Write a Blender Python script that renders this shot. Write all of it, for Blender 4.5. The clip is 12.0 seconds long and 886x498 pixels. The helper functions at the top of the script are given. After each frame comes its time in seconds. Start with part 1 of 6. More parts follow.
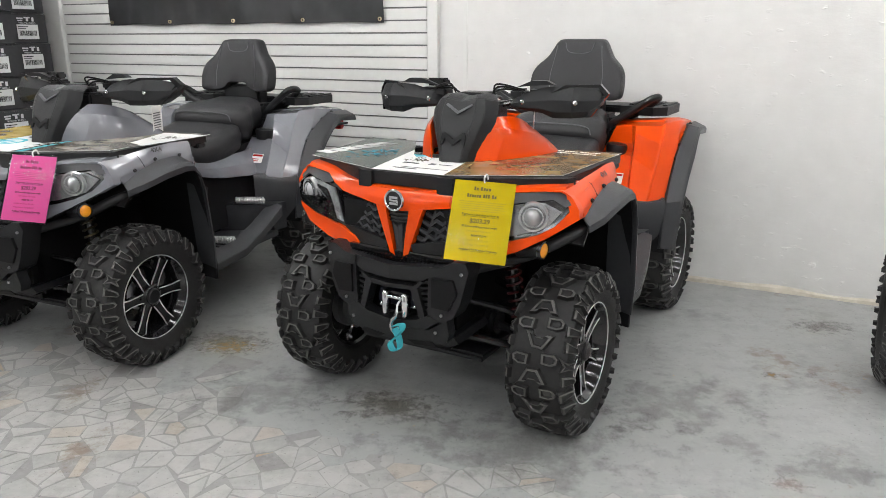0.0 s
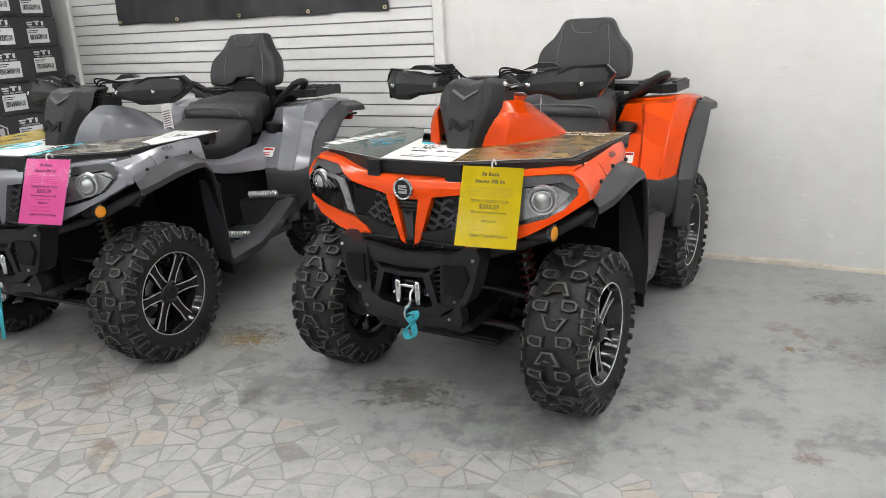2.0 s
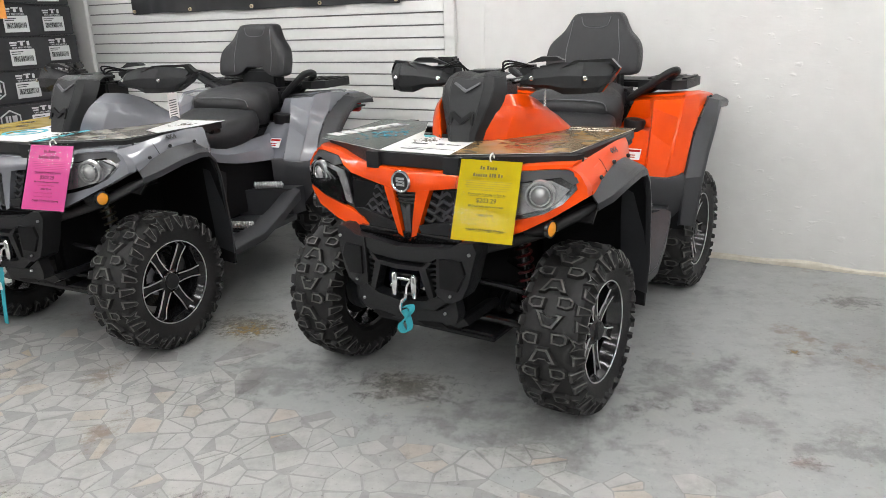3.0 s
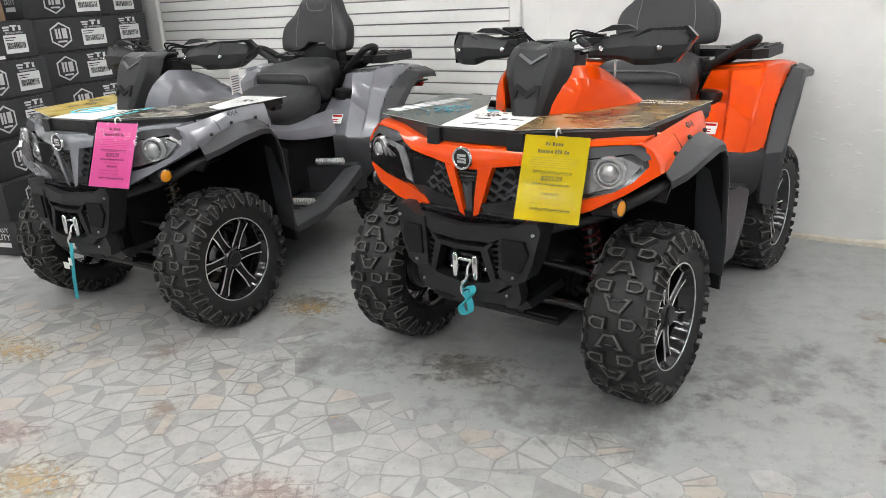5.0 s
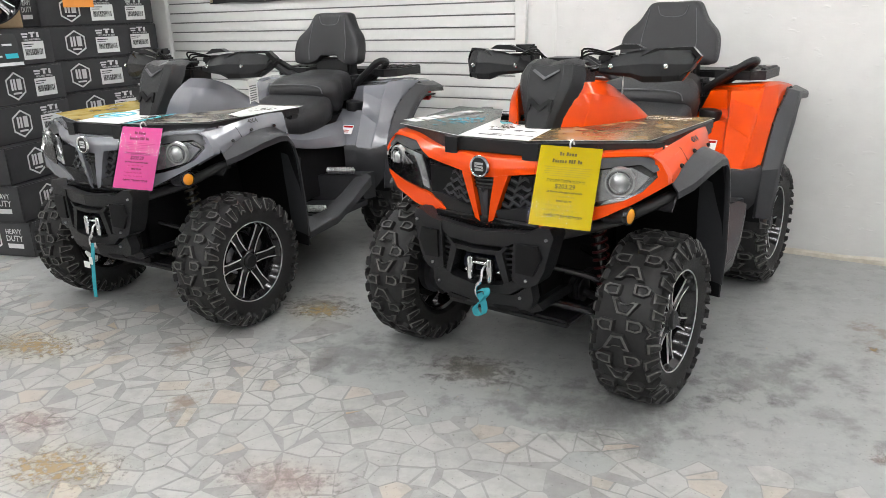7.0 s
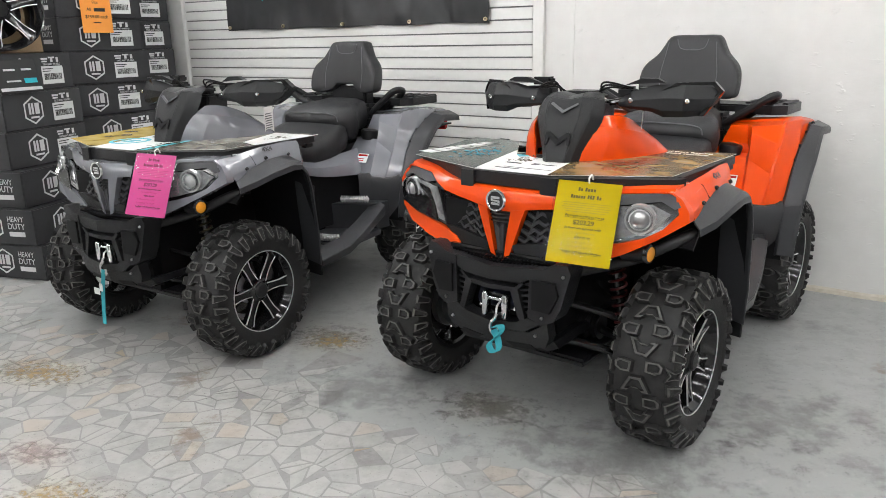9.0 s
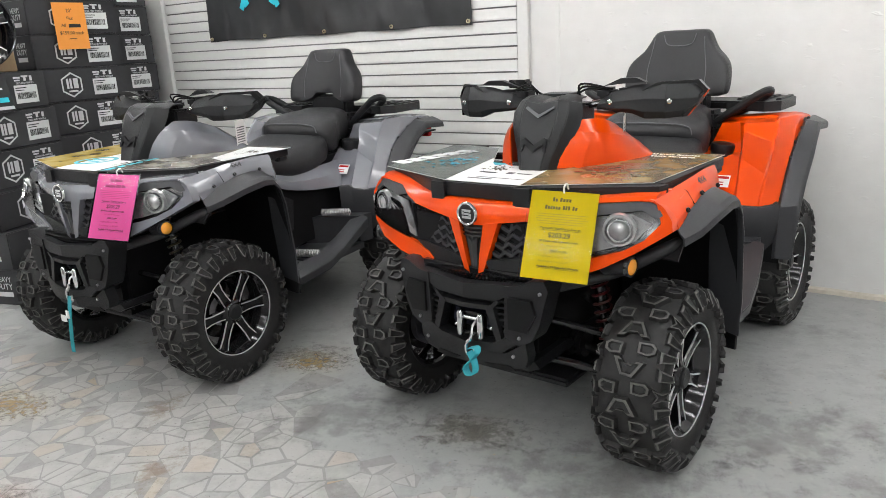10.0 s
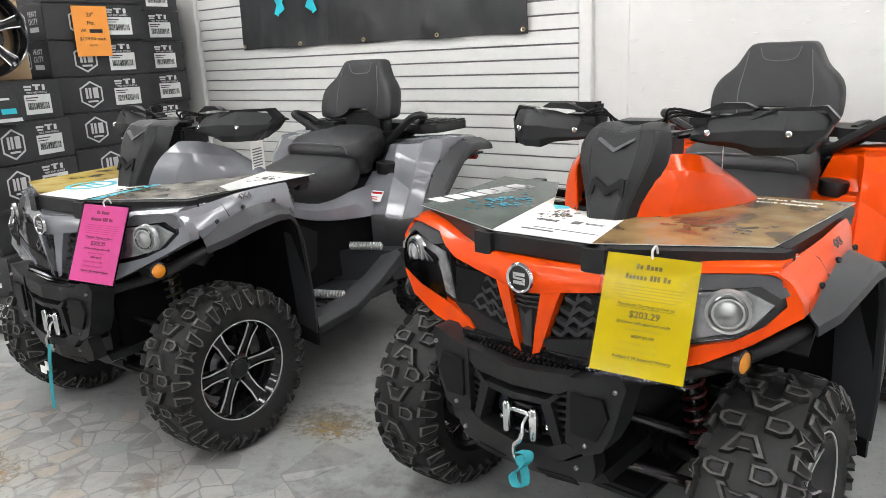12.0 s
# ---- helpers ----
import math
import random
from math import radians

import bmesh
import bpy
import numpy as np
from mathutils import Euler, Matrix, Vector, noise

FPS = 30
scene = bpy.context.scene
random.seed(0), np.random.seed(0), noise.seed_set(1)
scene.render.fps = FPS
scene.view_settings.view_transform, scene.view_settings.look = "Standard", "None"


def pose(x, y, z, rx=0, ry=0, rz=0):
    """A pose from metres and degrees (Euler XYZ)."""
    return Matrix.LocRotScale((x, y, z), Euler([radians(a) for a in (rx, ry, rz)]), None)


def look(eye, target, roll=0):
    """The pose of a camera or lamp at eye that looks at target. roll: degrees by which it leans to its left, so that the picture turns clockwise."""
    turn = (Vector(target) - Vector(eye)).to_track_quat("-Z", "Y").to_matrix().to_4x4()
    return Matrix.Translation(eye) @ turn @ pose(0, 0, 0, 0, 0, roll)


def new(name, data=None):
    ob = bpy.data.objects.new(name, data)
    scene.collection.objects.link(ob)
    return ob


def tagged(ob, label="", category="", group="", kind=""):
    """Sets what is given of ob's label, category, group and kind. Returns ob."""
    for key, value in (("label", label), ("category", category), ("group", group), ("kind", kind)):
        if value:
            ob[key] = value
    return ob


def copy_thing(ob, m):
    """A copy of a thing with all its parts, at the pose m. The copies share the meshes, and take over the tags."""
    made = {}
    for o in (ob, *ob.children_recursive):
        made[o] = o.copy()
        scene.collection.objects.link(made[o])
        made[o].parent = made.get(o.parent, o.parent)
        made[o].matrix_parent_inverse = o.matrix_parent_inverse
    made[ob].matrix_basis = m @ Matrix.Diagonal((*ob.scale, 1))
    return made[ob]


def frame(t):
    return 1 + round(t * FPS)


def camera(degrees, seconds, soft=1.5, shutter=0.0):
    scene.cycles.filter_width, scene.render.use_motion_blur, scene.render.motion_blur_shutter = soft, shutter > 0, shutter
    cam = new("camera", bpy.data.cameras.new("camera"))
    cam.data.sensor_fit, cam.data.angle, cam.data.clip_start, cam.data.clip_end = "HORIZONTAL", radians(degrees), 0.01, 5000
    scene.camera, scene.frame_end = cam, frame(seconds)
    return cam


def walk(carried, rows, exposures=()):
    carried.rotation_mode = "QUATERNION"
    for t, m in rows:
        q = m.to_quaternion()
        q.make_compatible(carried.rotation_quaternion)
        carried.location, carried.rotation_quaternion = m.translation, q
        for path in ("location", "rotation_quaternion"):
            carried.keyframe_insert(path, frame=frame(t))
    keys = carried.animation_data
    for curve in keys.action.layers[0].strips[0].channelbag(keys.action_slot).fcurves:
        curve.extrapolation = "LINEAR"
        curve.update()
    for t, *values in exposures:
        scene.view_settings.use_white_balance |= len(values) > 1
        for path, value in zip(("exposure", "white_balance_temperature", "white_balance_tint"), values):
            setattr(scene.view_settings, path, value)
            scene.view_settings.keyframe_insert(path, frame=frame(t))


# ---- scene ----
cam = camera(61.6, 12.0, soft=0.5)
PATH = [
    (0, (0.343, 0.288, 1.457), (0.127, 2.198, 0.908), -0.1),
    (0.5, (0.336, 0.294, 1.456), (0.013, 2.173, 0.85), -1.1),
    (1, (0.34, 0.293, 1.453), (0.018, 2.172, 0.848), -1.9),
    (1.5, (0.363, 0.286, 1.464), (0.073, 2.175, 0.873), -2.5),
    (2, (0.368, 0.284, 1.463), (0.105, 2.178, 0.878), -2.7),
    (2.5, (0.384, 0.29, 1.464), (0.114, 2.178, 0.864), -2.4),
    (2.7, (0.403, 0.294, 1.447), (0.12, 2.183, 0.856), -2.1),
    (4.3, (0.525, 0.434, 1.456), (0.064, 2.276, 0.828), -3.6),
    (4.5, (0.512, 0.434, 1.446), (0.029, 2.271, 0.819), -3.7),
    (5, (0.424, 0.406, 1.434), (-0.05, 2.237, 0.783), -3.2),
    (5.5, (0.359, 0.363, 1.436), (-0.077, 2.203, 0.785), -2.5),
    (6, (0.36, 0.311, 1.433), (-0.045, 2.163, 0.797), -1.9),
    (6.5, (0.36, 0.277, 1.425), (-0.06, 2.131, 0.804), -1.8),
    (7, (0.36, 0.252, 1.432), (-0.087, 2.104, 0.823), -1.8),
    (7.2, (0.373, 0.251, 1.435), (-0.068, 2.107, 0.835), -1.5),
    (8.8, (0.325, 0.297, 1.445), (-0.153, 2.162, 0.904), -0.6),
    (9, (0.338, 0.312, 1.447), (-0.144, 2.175, 0.904), -1.1),
    (9.5, (0.346, 0.359, 1.439), (-0.134, 2.223, 0.899), -2.2),
    (10, (0.425, 0.504, 1.446), (-0.08, 2.363, 0.912), -3.1),
    (10.5, (0.52, 0.718, 1.453), (-0.036, 2.565, 0.926), -2.7),
    (11, (0.48, 0.847, 1.451), (-0.116, 2.68, 0.916), -2.4),
    (11.5, (0.33, 1.003, 1.446), (-0.277, 2.834, 0.919), -2.3),
    (12, (0.278, 1.072, 1.453), (-0.345, 2.904, 0.947), -2.5),
]
walk(cam, [(t, look(eye, target, roll)) for t, eye, target, roll in PATH], exposures=[(0, -0.1), (4.5, 0.02), (7.0, 0.04), (9.0, -0.03), (10.0, -0.03), (11.0, 0.03), (12, 0.07)])

# ---- light ----
world = bpy.data.worlds.new("world")
scene.world = world
world.use_nodes = True
world.node_tree.nodes["Background"].inputs["Color"].default_value = (0.75, 0.82, 0.9, 1)
world.node_tree.nodes["Background"].inputs["Strength"].default_value = 0.05
TUBE_GLOW = 22.0


# ---- materials ----
def rgb(c):
    return (c[0], c[1], c[2], 1.0)


def surface(name, a, b=None, rough=0.5, metal=0.0, grain=40.0, stain=3.0, bump=0.0, bump_scale=200.0, coat=0.0, spread=0.0, rough_var=0.08, spec=0.5):
    """A painted or moulded surface: two tones mixed by coarse and fine noise, with fine relief."""
    m = bpy.data.materials.new(name)
    m.use_nodes = True
    nt = m.node_tree
    n, l = nt.nodes, nt.links
    bs = n["Principled BSDF"]
    b = b or tuple(min(1, v * 1.25 + 0.004) for v in a)
    tc = n.new("ShaderNodeTexCoord")
    big = n.new("ShaderNodeTexNoise")
    big.inputs["Scale"].default_value, big.inputs["Detail"].default_value = stain, 6
    fine = n.new("ShaderNodeTexNoise")
    fine.inputs["Scale"].default_value, fine.inputs["Detail"].default_value = grain, 4
    add = n.new("ShaderNodeMath")
    add.operation = "MULTIPLY_ADD"
    add.inputs[1].default_value = 0.35
    mixer = n.new("ShaderNodeMix")
    mixer.data_type = "RGBA"
    mixer.inputs["A"].default_value, mixer.inputs["B"].default_value = rgb(a), rgb(b)
    half = n.new("ShaderNodeMath")
    half.operation = "MULTIPLY"
    half.inputs[1].default_value = 0.65
    for tex in (big, fine):
        l.new(tc.outputs["Object"], tex.inputs["Vector"])
    l.new(big.outputs["Fac"], half.inputs[0])
    l.new(fine.outputs["Fac"], add.inputs[0])
    l.new(half.outputs[0], add.inputs[2])
    fac = add.outputs[0]
    if spread:
        info = n.new("ShaderNodeObjectInfo")
        more = n.new("ShaderNodeMath")
        more.operation = "MULTIPLY_ADD"
        more.inputs[1].default_value = spread
        l.new(info.outputs["Random"], more.inputs[0])
        l.new(fac, more.inputs[2])
        fac = more.outputs[0]
    ramp = n.new("ShaderNodeMapRange")
    ramp.inputs["From Min"].default_value, ramp.inputs["From Max"].default_value = 0.3, 0.7
    l.new(fac, ramp.inputs["Value"])
    l.new(ramp.outputs[0], mixer.inputs["Factor"])
    l.new(mixer.outputs["Result"], bs.inputs["Base Color"])
    rr = n.new("ShaderNodeMapRange")
    rr.inputs["To Min"].default_value, rr.inputs["To Max"].default_value = max(0.02, rough - rough_var), min(1, rough + rough_var)
    l.new(big.outputs["Fac"], rr.inputs["Value"])
    l.new(rr.outputs[0], bs.inputs["Roughness"])
    bs.inputs["Metallic"].default_value = metal
    bs.inputs["Specular IOR Level"].default_value = spec
    bs.inputs["Coat Weight"].default_value = coat
    bs.inputs["Coat Roughness"].default_value = 0.05
    if bump:
        rel = n.new("ShaderNodeTexNoise")
        rel.inputs["Scale"].default_value, rel.inputs["Detail"].default_value = bump_scale, 3
        bp = n.new("ShaderNodeBump")
        bp.inputs["Strength"].default_value, bp.inputs["Distance"].default_value = bump, 0.002
        l.new(tc.outputs["Object"], rel.inputs["Vector"])
        l.new(rel.outputs["Fac"], bp.inputs["Height"])
        l.new(bp.outputs["Normal"], bs.inputs["Normal"])
    return m


def lamp_glow(name, colour, strength):
    m = bpy.data.materials.new(name)
    m.use_nodes = True
    bs = m.node_tree.nodes["Principled BSDF"]
    bs.inputs["Base Color"].default_value = rgb(colour)
    bs.inputs["Emission Color"].default_value = rgb(colour)
    bs.inputs["Emission Strength"].default_value = strength
    return m


def clear(name, tint=(1, 1, 1), rough=0.04, shine=1.0):
    """Clear moulded plastic: mostly see-through with a hard gloss."""
    m = bpy.data.materials.new(name)
    m.use_nodes = True
    nt = m.node_tree
    n, l = nt.nodes, nt.links
    out = n["Material Output"]
    tr = n.new("ShaderNodeBsdfTransparent")
    tr.inputs["Color"].default_value = rgb(tint)
    gl = n.new("ShaderNodeBsdfGlossy")
    gl.inputs["Color"].default_value = rgb((shine, shine, shine))
    gl.inputs["Roughness"].default_value = rough
    fr = n.new("ShaderNodeFresnel")
    fr.inputs["IOR"].default_value = 1.45
    mx = n.new("ShaderNodeMixShader")
    l.new(fr.outputs[0], mx.inputs["Fac"])
    l.new(tr.outputs[0], mx.inputs[1])
    l.new(gl.outputs[0], mx.inputs[2])
    l.new(mx.outputs[0], out.inputs["Surface"])
    return m


ORANGE = surface("orange_gloss_plastic", (0.72, 0.06, 0.0006), (0.78, 0.072, 0.0009), rough=0.3, grain=14, coat=0.5, spec=0.1, rough_var=0.04, bump=0.02, bump_scale=60)
GREY = surface("grey_gloss_plastic", (0.165, 0.17, 0.19), (0.195, 0.2, 0.222), rough=0.2, grain=14, coat=0.7, rough_var=0.04, bump=0.02, bump_scale=60)
BLACK = surface("black_textured_plastic", (0.0095, 0.01, 0.011), (0.018, 0.0185, 0.02), rough=0.38, grain=90, bump=0.25, bump_scale=900, spec=0.32)
GLOSSBLACK = surface("black_gloss_plastic", (0.006, 0.006, 0.007), (0.012, 0.012, 0.013), rough=0.12, coat=0.4, grain=20)
FLARE = surface("charcoal_flare_plastic", (0.026, 0.027, 0.03), (0.038, 0.039, 0.043), rough=0.38, grain=90, bump=0.2, bump_scale=900, spec=0.45)
LINER = surface("black_liner_plastic", (0.006, 0.006, 0.0065), (0.011, 0.011, 0.0118), rough=0.42, grain=60, spec=0.15)
RUBBER = surface("tyre_rubber", (0.013, 0.013, 0.0135), (0.027, 0.0265, 0.026), rough=0.55, grain=60, stain=7, bump=0.3, bump_scale=500, spec=0.35)
# paler rubber that paints the sheen onto the lug rims
LUGTOP = surface("lug_sheen_rubber", (0.055, 0.054, 0.052), (0.125, 0.122, 0.116), rough=0.52, grain=70, stain=9, bump=0.3, bump_scale=500, spec=0.35)
VINYL = surface("seat_vinyl", (0.018, 0.018, 0.0195), (0.03, 0.03, 0.0325), rough=0.44, grain=120, bump=0.45, bump_scale=700, spec=0.4)
THREAD = surface("seat_piping", (0.1, 0.1, 0.106), rough=0.6)
STEEL = surface("machined_alloy", (0.62, 0.62, 0.62), (0.78, 0.78, 0.78), rough=0.38, metal=0.55, grain=60)
DARKSTEEL = surface("painted_black_steel", (0.009, 0.009, 0.01), (0.018, 0.018, 0.019), rough=0.2, grain=50, coat=0.5)
CASTALLOY = surface("cast_alloy", (0.3, 0.3, 0.31), (0.45, 0.45, 0.46), rough=0.42, metal=0.9, grain=80)
CHROME = surface("chrome", (0.75, 0.76, 0.78), (0.85, 0.85, 0.86), rough=0.12, metal=1.0)
TEAL = surface("teal_webbing", (0.02, 0.28, 0.33), (0.03, 0.36, 0.42), rough=0.7, grain=200, bump=0.3)
AMBER = surface("amber_lens", (0.75, 0.25, 0.01), (0.85, 0.33, 0.02), rough=0.15, coat=0.5)
REDLENS = surface("red_lens", (0.4, 0.01, 0.01), (0.5, 0.02, 0.015), rough=0.15, coat=0.5)
# black spring with its red reflection put into the base colour
RED_REFLECT_SPRING = surface("spring_red_reflection", (0.04, 0.004, 0.005), (0.09, 0.005, 0.006), rough=0.35)
BRONZE = surface("bronze_spring_paint", (0.06, 0.05, 0.03), (0.12, 0.1, 0.06), rough=0.3, metal=0.6)
CLEAR = clear("clear_lens")
REFLECTOR = surface("lamp_reflector", (0.25, 0.25, 0.255), (0.78, 0.79, 0.81), rough=0.12, metal=0.7, grain=70, stain=26)
WHITE = surface("white_card", (0.78, 0.78, 0.76), (0.84, 0.84, 0.82), rough=0.5)
INK = surface("black_ink", (0.02, 0.02, 0.02), rough=0.6)
YELLOW = surface("yellow_paper", (0.8, 0.6, 0.003), (0.84, 0.65, 0.005), rough=0.6, spec=0.15)
PINK = surface("pink_paper", (0.94, 0.12, 0.42), (0.96, 0.15, 0.47), rough=0.6, spec=0.15)
YELLOW_INK = surface("brown_print", (0.12, 0.09, 0.005), rough=0.5)
PINK_INK = surface("maroon_print", (0.22, 0.01, 0.06), rough=0.5)
PINK_PALE = surface("pale_maroon_print", (0.6, 0.04, 0.2), rough=0.5)
YELLOW_PALE = surface("pale_brown_print", (0.5, 0.37, 0.01), rough=0.5)
POUCH = clear("laminate_pouch", rough=0.09, shine=0.25)
CARTON = surface("black_printed_carton", (0.026, 0.026, 0.028), (0.044, 0.044, 0.047), rough=0.34, grain=30, stain=5, bump=0.1, spread=0.2, spec=0.35)
CARTON_PRINT = surface("white_carton_print", (0.6, 0.6, 0.6), (0.72, 0.72, 0.72), rough=0.5)
LABELPAPER = surface("white_label", (0.7, 0.71, 0.7), (0.8, 0.81, 0.8), rough=0.5)
KRAFT = surface("brown_cardboard", (0.3, 0.2, 0.11), (0.38, 0.26, 0.15), rough=0.75, grain=60, bump=0.2)
SIGNORANGE = surface("orange_card", (0.9, 0.32, 0.05), (0.93, 0.37, 0.07), rough=0.5)
BANNER = surface("black_banner_vinyl", (0.02, 0.021, 0.022), (0.045, 0.046, 0.048), rough=0.35, grain=12, stain=2.5)
BRASS = surface("brass_grommet", (0.6, 0.5, 0.3), (0.75, 0.66, 0.45), rough=0.3, metal=1.0)
SLAT = surface("white_slat_board", (0.66, 0.66, 0.635), (0.73, 0.73, 0.71), rough=0.4, grain=25, stain=1.5)
# dark tone puts the shadow between the slats into the colour
GROOVE_SHADE = surface("painted_groove_shade", (0.15, 0.15, 0.15), rough=0.5)
# assumed dim tones for the unseen ceiling and front wall, against white reflections
CEIL = surface("dim_unseen_ceiling", (0.3, 0.3, 0.295), (0.38, 0.38, 0.37), rough=0.85)
DIM = surface("dim_unseen_wall", (0.24, 0.24, 0.235), (0.32, 0.32, 0.31), rough=0.7)
FIXTURE = surface("white_lamp_enamel", (0.74, 0.74, 0.73), (0.8, 0.8, 0.79), rough=0.35)
CYAN = surface("cyan_print", (0.02, 0.45, 0.55), (0.03, 0.5, 0.6), rough=0.45)
NAVY = surface("navy_plastic", (0.004, 0.006, 0.02), rough=0.4)


def plaster():
    m = surface("white_plaster", (0.64, 0.632, 0.615), (0.74, 0.735, 0.717), rough=0.55, grain=9, stain=1.2, rough_var=0.1)
    nt = m.node_tree
    n, l = nt.nodes, nt.links
    tc = n.new("ShaderNodeTexCoord")
    mp = n.new("ShaderNodeMapping")
    mp.inputs["Scale"].default_value = (1, 1, 1.8)
    a = n.new("ShaderNodeTexNoise")
    a.inputs["Scale"].default_value, a.inputs["Detail"].default_value = 5, 8
    v = n.new("ShaderNodeTexNoise")
    v.inputs["Scale"].default_value, v.inputs["Detail"].default_value = 13, 5
    r = n.new("ShaderNodeMapRange")
    r.inputs["From Min"].default_value, r.inputs["From Max"].default_value = 0.62, 0.7
    s = n.new("ShaderNodeMath")
    s.operation = "MULTIPLY_ADD"
    s.inputs[1].default_value = 0.5
    bp = n.new("ShaderNodeBump")
    bp.inputs["Strength"].default_value, bp.inputs["Distance"].default_value = 0.35, 0.012
    l.new(tc.outputs["Object"], mp.inputs["Vector"])
    l.new(mp.outputs[0], a.inputs["Vector"])
    l.new(mp.outputs[0], v.inputs["Vector"])
    l.new(v.outputs["Fac"], r.inputs["Value"])
    l.new(r.outputs[0], s.inputs[0])
    l.new(a.outputs["Fac"], s.inputs[2])
    l.new(s.outputs[0], bp.inputs["Height"])
    l.new(bp.outputs["Normal"], n["Principled BSDF"].inputs["Normal"])
    return m


def concrete(name, a, b, dirt, rough):
    """Worn grey floor paint: broad cloudy tones, scuffs and dark dirt."""
    m = surface(name, a, b, rough=rough, grain=28, stain=1.6, rough_var=0.15, spread=0.3, bump=0.12, bump_scale=70)
    nt = m.node_tree
    n, l = nt.nodes, nt.links
    bs = n["Principled BSDF"]
    old = bs.inputs["Base Color"].links[0].from_socket
    geo = n.new("ShaderNodeNewGeometry")
    d = n.new("ShaderNodeTexNoise")
    d.inputs["Scale"].default_value, d.inputs["Detail"].default_value, d.inputs["Roughness"].default_value = 2.2, 9, 0.68
    r = n.new("ShaderNodeMapRange")
    r.inputs["From Min"].default_value, r.inputs["From Max"].default_value, r.inputs["To Max"].default_value = 0.54, 0.74, 0.8
    mx = n.new("ShaderNodeMix")
    mx.data_type = "RGBA"
    mx.inputs["B"].default_value = rgb(dirt)
    l.new(geo.outputs["Position"], d.inputs["Vector"])
    l.new(d.outputs["Fac"], r.inputs["Value"])
    l.new(r.outputs[0], mx.inputs["Factor"])
    l.new(old, mx.inputs["A"])
    # rusty brown spots where the paint has worn through
    sp = n.new("ShaderNodeTexNoise")
    sp.inputs["Scale"].default_value, sp.inputs["Detail"].default_value, sp.inputs["Roughness"].default_value = 3.4, 10, 0.75
    wide = n.new("ShaderNodeTexNoise")
    wide.inputs["Scale"].default_value = 0.9
    both_ = n.new("ShaderNodeMath")
    both_.operation = "MULTIPLY"
    r2 = n.new("ShaderNodeMapRange")
    r2.inputs["From Min"].default_value, r2.inputs["From Max"].default_value, r2.inputs["To Max"].default_value = 0.335, 0.40, 0.7
    mx2 = n.new("ShaderNodeMix")
    mx2.data_type = "RGBA"
    mx2.inputs["B"].default_value = (0.2, 0.14, 0.09, 1)
    l.new(geo.outputs["Position"], sp.inputs["Vector"])
    l.new(geo.outputs["Position"], wide.inputs["Vector"])
    l.new(sp.outputs["Fac"], both_.inputs[0])
    l.new(wide.outputs["Fac"], both_.inputs[1])
    l.new(both_.outputs[0], r2.inputs["Value"])
    l.new(r2.outputs[0], mx2.inputs["Factor"])
    l.new(mx.outputs["Result"], mx2.inputs["A"])
    # mottled wear, fine dark specks and a few ochre and red chips of older paint
    last = mx2.outputs["Result"]
    for scale, low, high, amount, colour, rough_ in ((9.0, 0.47, 0.7, 0.3, (0.13, 0.128, 0.122), 0.7), (14.0, 0.56, 0.72, 0.35, (0.52, 0.515, 0.5), 0.7), (75.0, 0.64, 0.7, 0.5, (0.09, 0.085, 0.078), 0.5), (11.0, 0.7, 0.74, 0.75, (0.55, 0.36, 0.13), 0.62), (17.0, 0.735, 0.76, 0.6, (0.42, 0.15, 0.1), 0.6)):
        tx = n.new("ShaderNodeTexNoise")
        tx.inputs["Scale"].default_value, tx.inputs["Detail"].default_value, tx.inputs["Roughness"].default_value = scale, 6, rough_
        rg = n.new("ShaderNodeMapRange")
        rg.inputs["From Min"].default_value, rg.inputs["From Max"].default_value, rg.inputs["To Max"].default_value = low, high, amount
        over = n.new("ShaderNodeMix")
        over.data_type = "RGBA"
        over.inputs["B"].default_value = rgb(colour)
        l.new(geo.outputs["Position"], tx.inputs["Vector"])
        l.new(tx.outputs["Fac"], rg.inputs["Value"])
        l.new(rg.outputs[0], over.inputs["Factor"])
        l.new(last, over.inputs["A"])
        last = over.outputs["Result"]
    l.new(last, bs.inputs["Base Color"])
    return m


PLASTER = plaster()
FLOORPAINT = concrete("worn_grey_floor_paint", (0.24, 0.252, 0.25), (0.355, 0.364, 0.357), (0.09, 0.084, 0.078), 0.42)
PAVER = concrete("worn_stone_chip", (0.3, 0.302, 0.294), (0.43, 0.427, 0.413), (0.15, 0.142, 0.13), 0.42)
PAVER_WARM = concrete("warm_stone_chip", (0.36, 0.33, 0.29), (0.45, 0.41, 0.36), (0.3, 0.22, 0.15), 0.42)
PAVER_OCHRE = concrete("ochre_stone_chip", (0.42, 0.3, 0.15), (0.42, 0.35, 0.26), (0.3, 0.2, 0.1), 0.42)


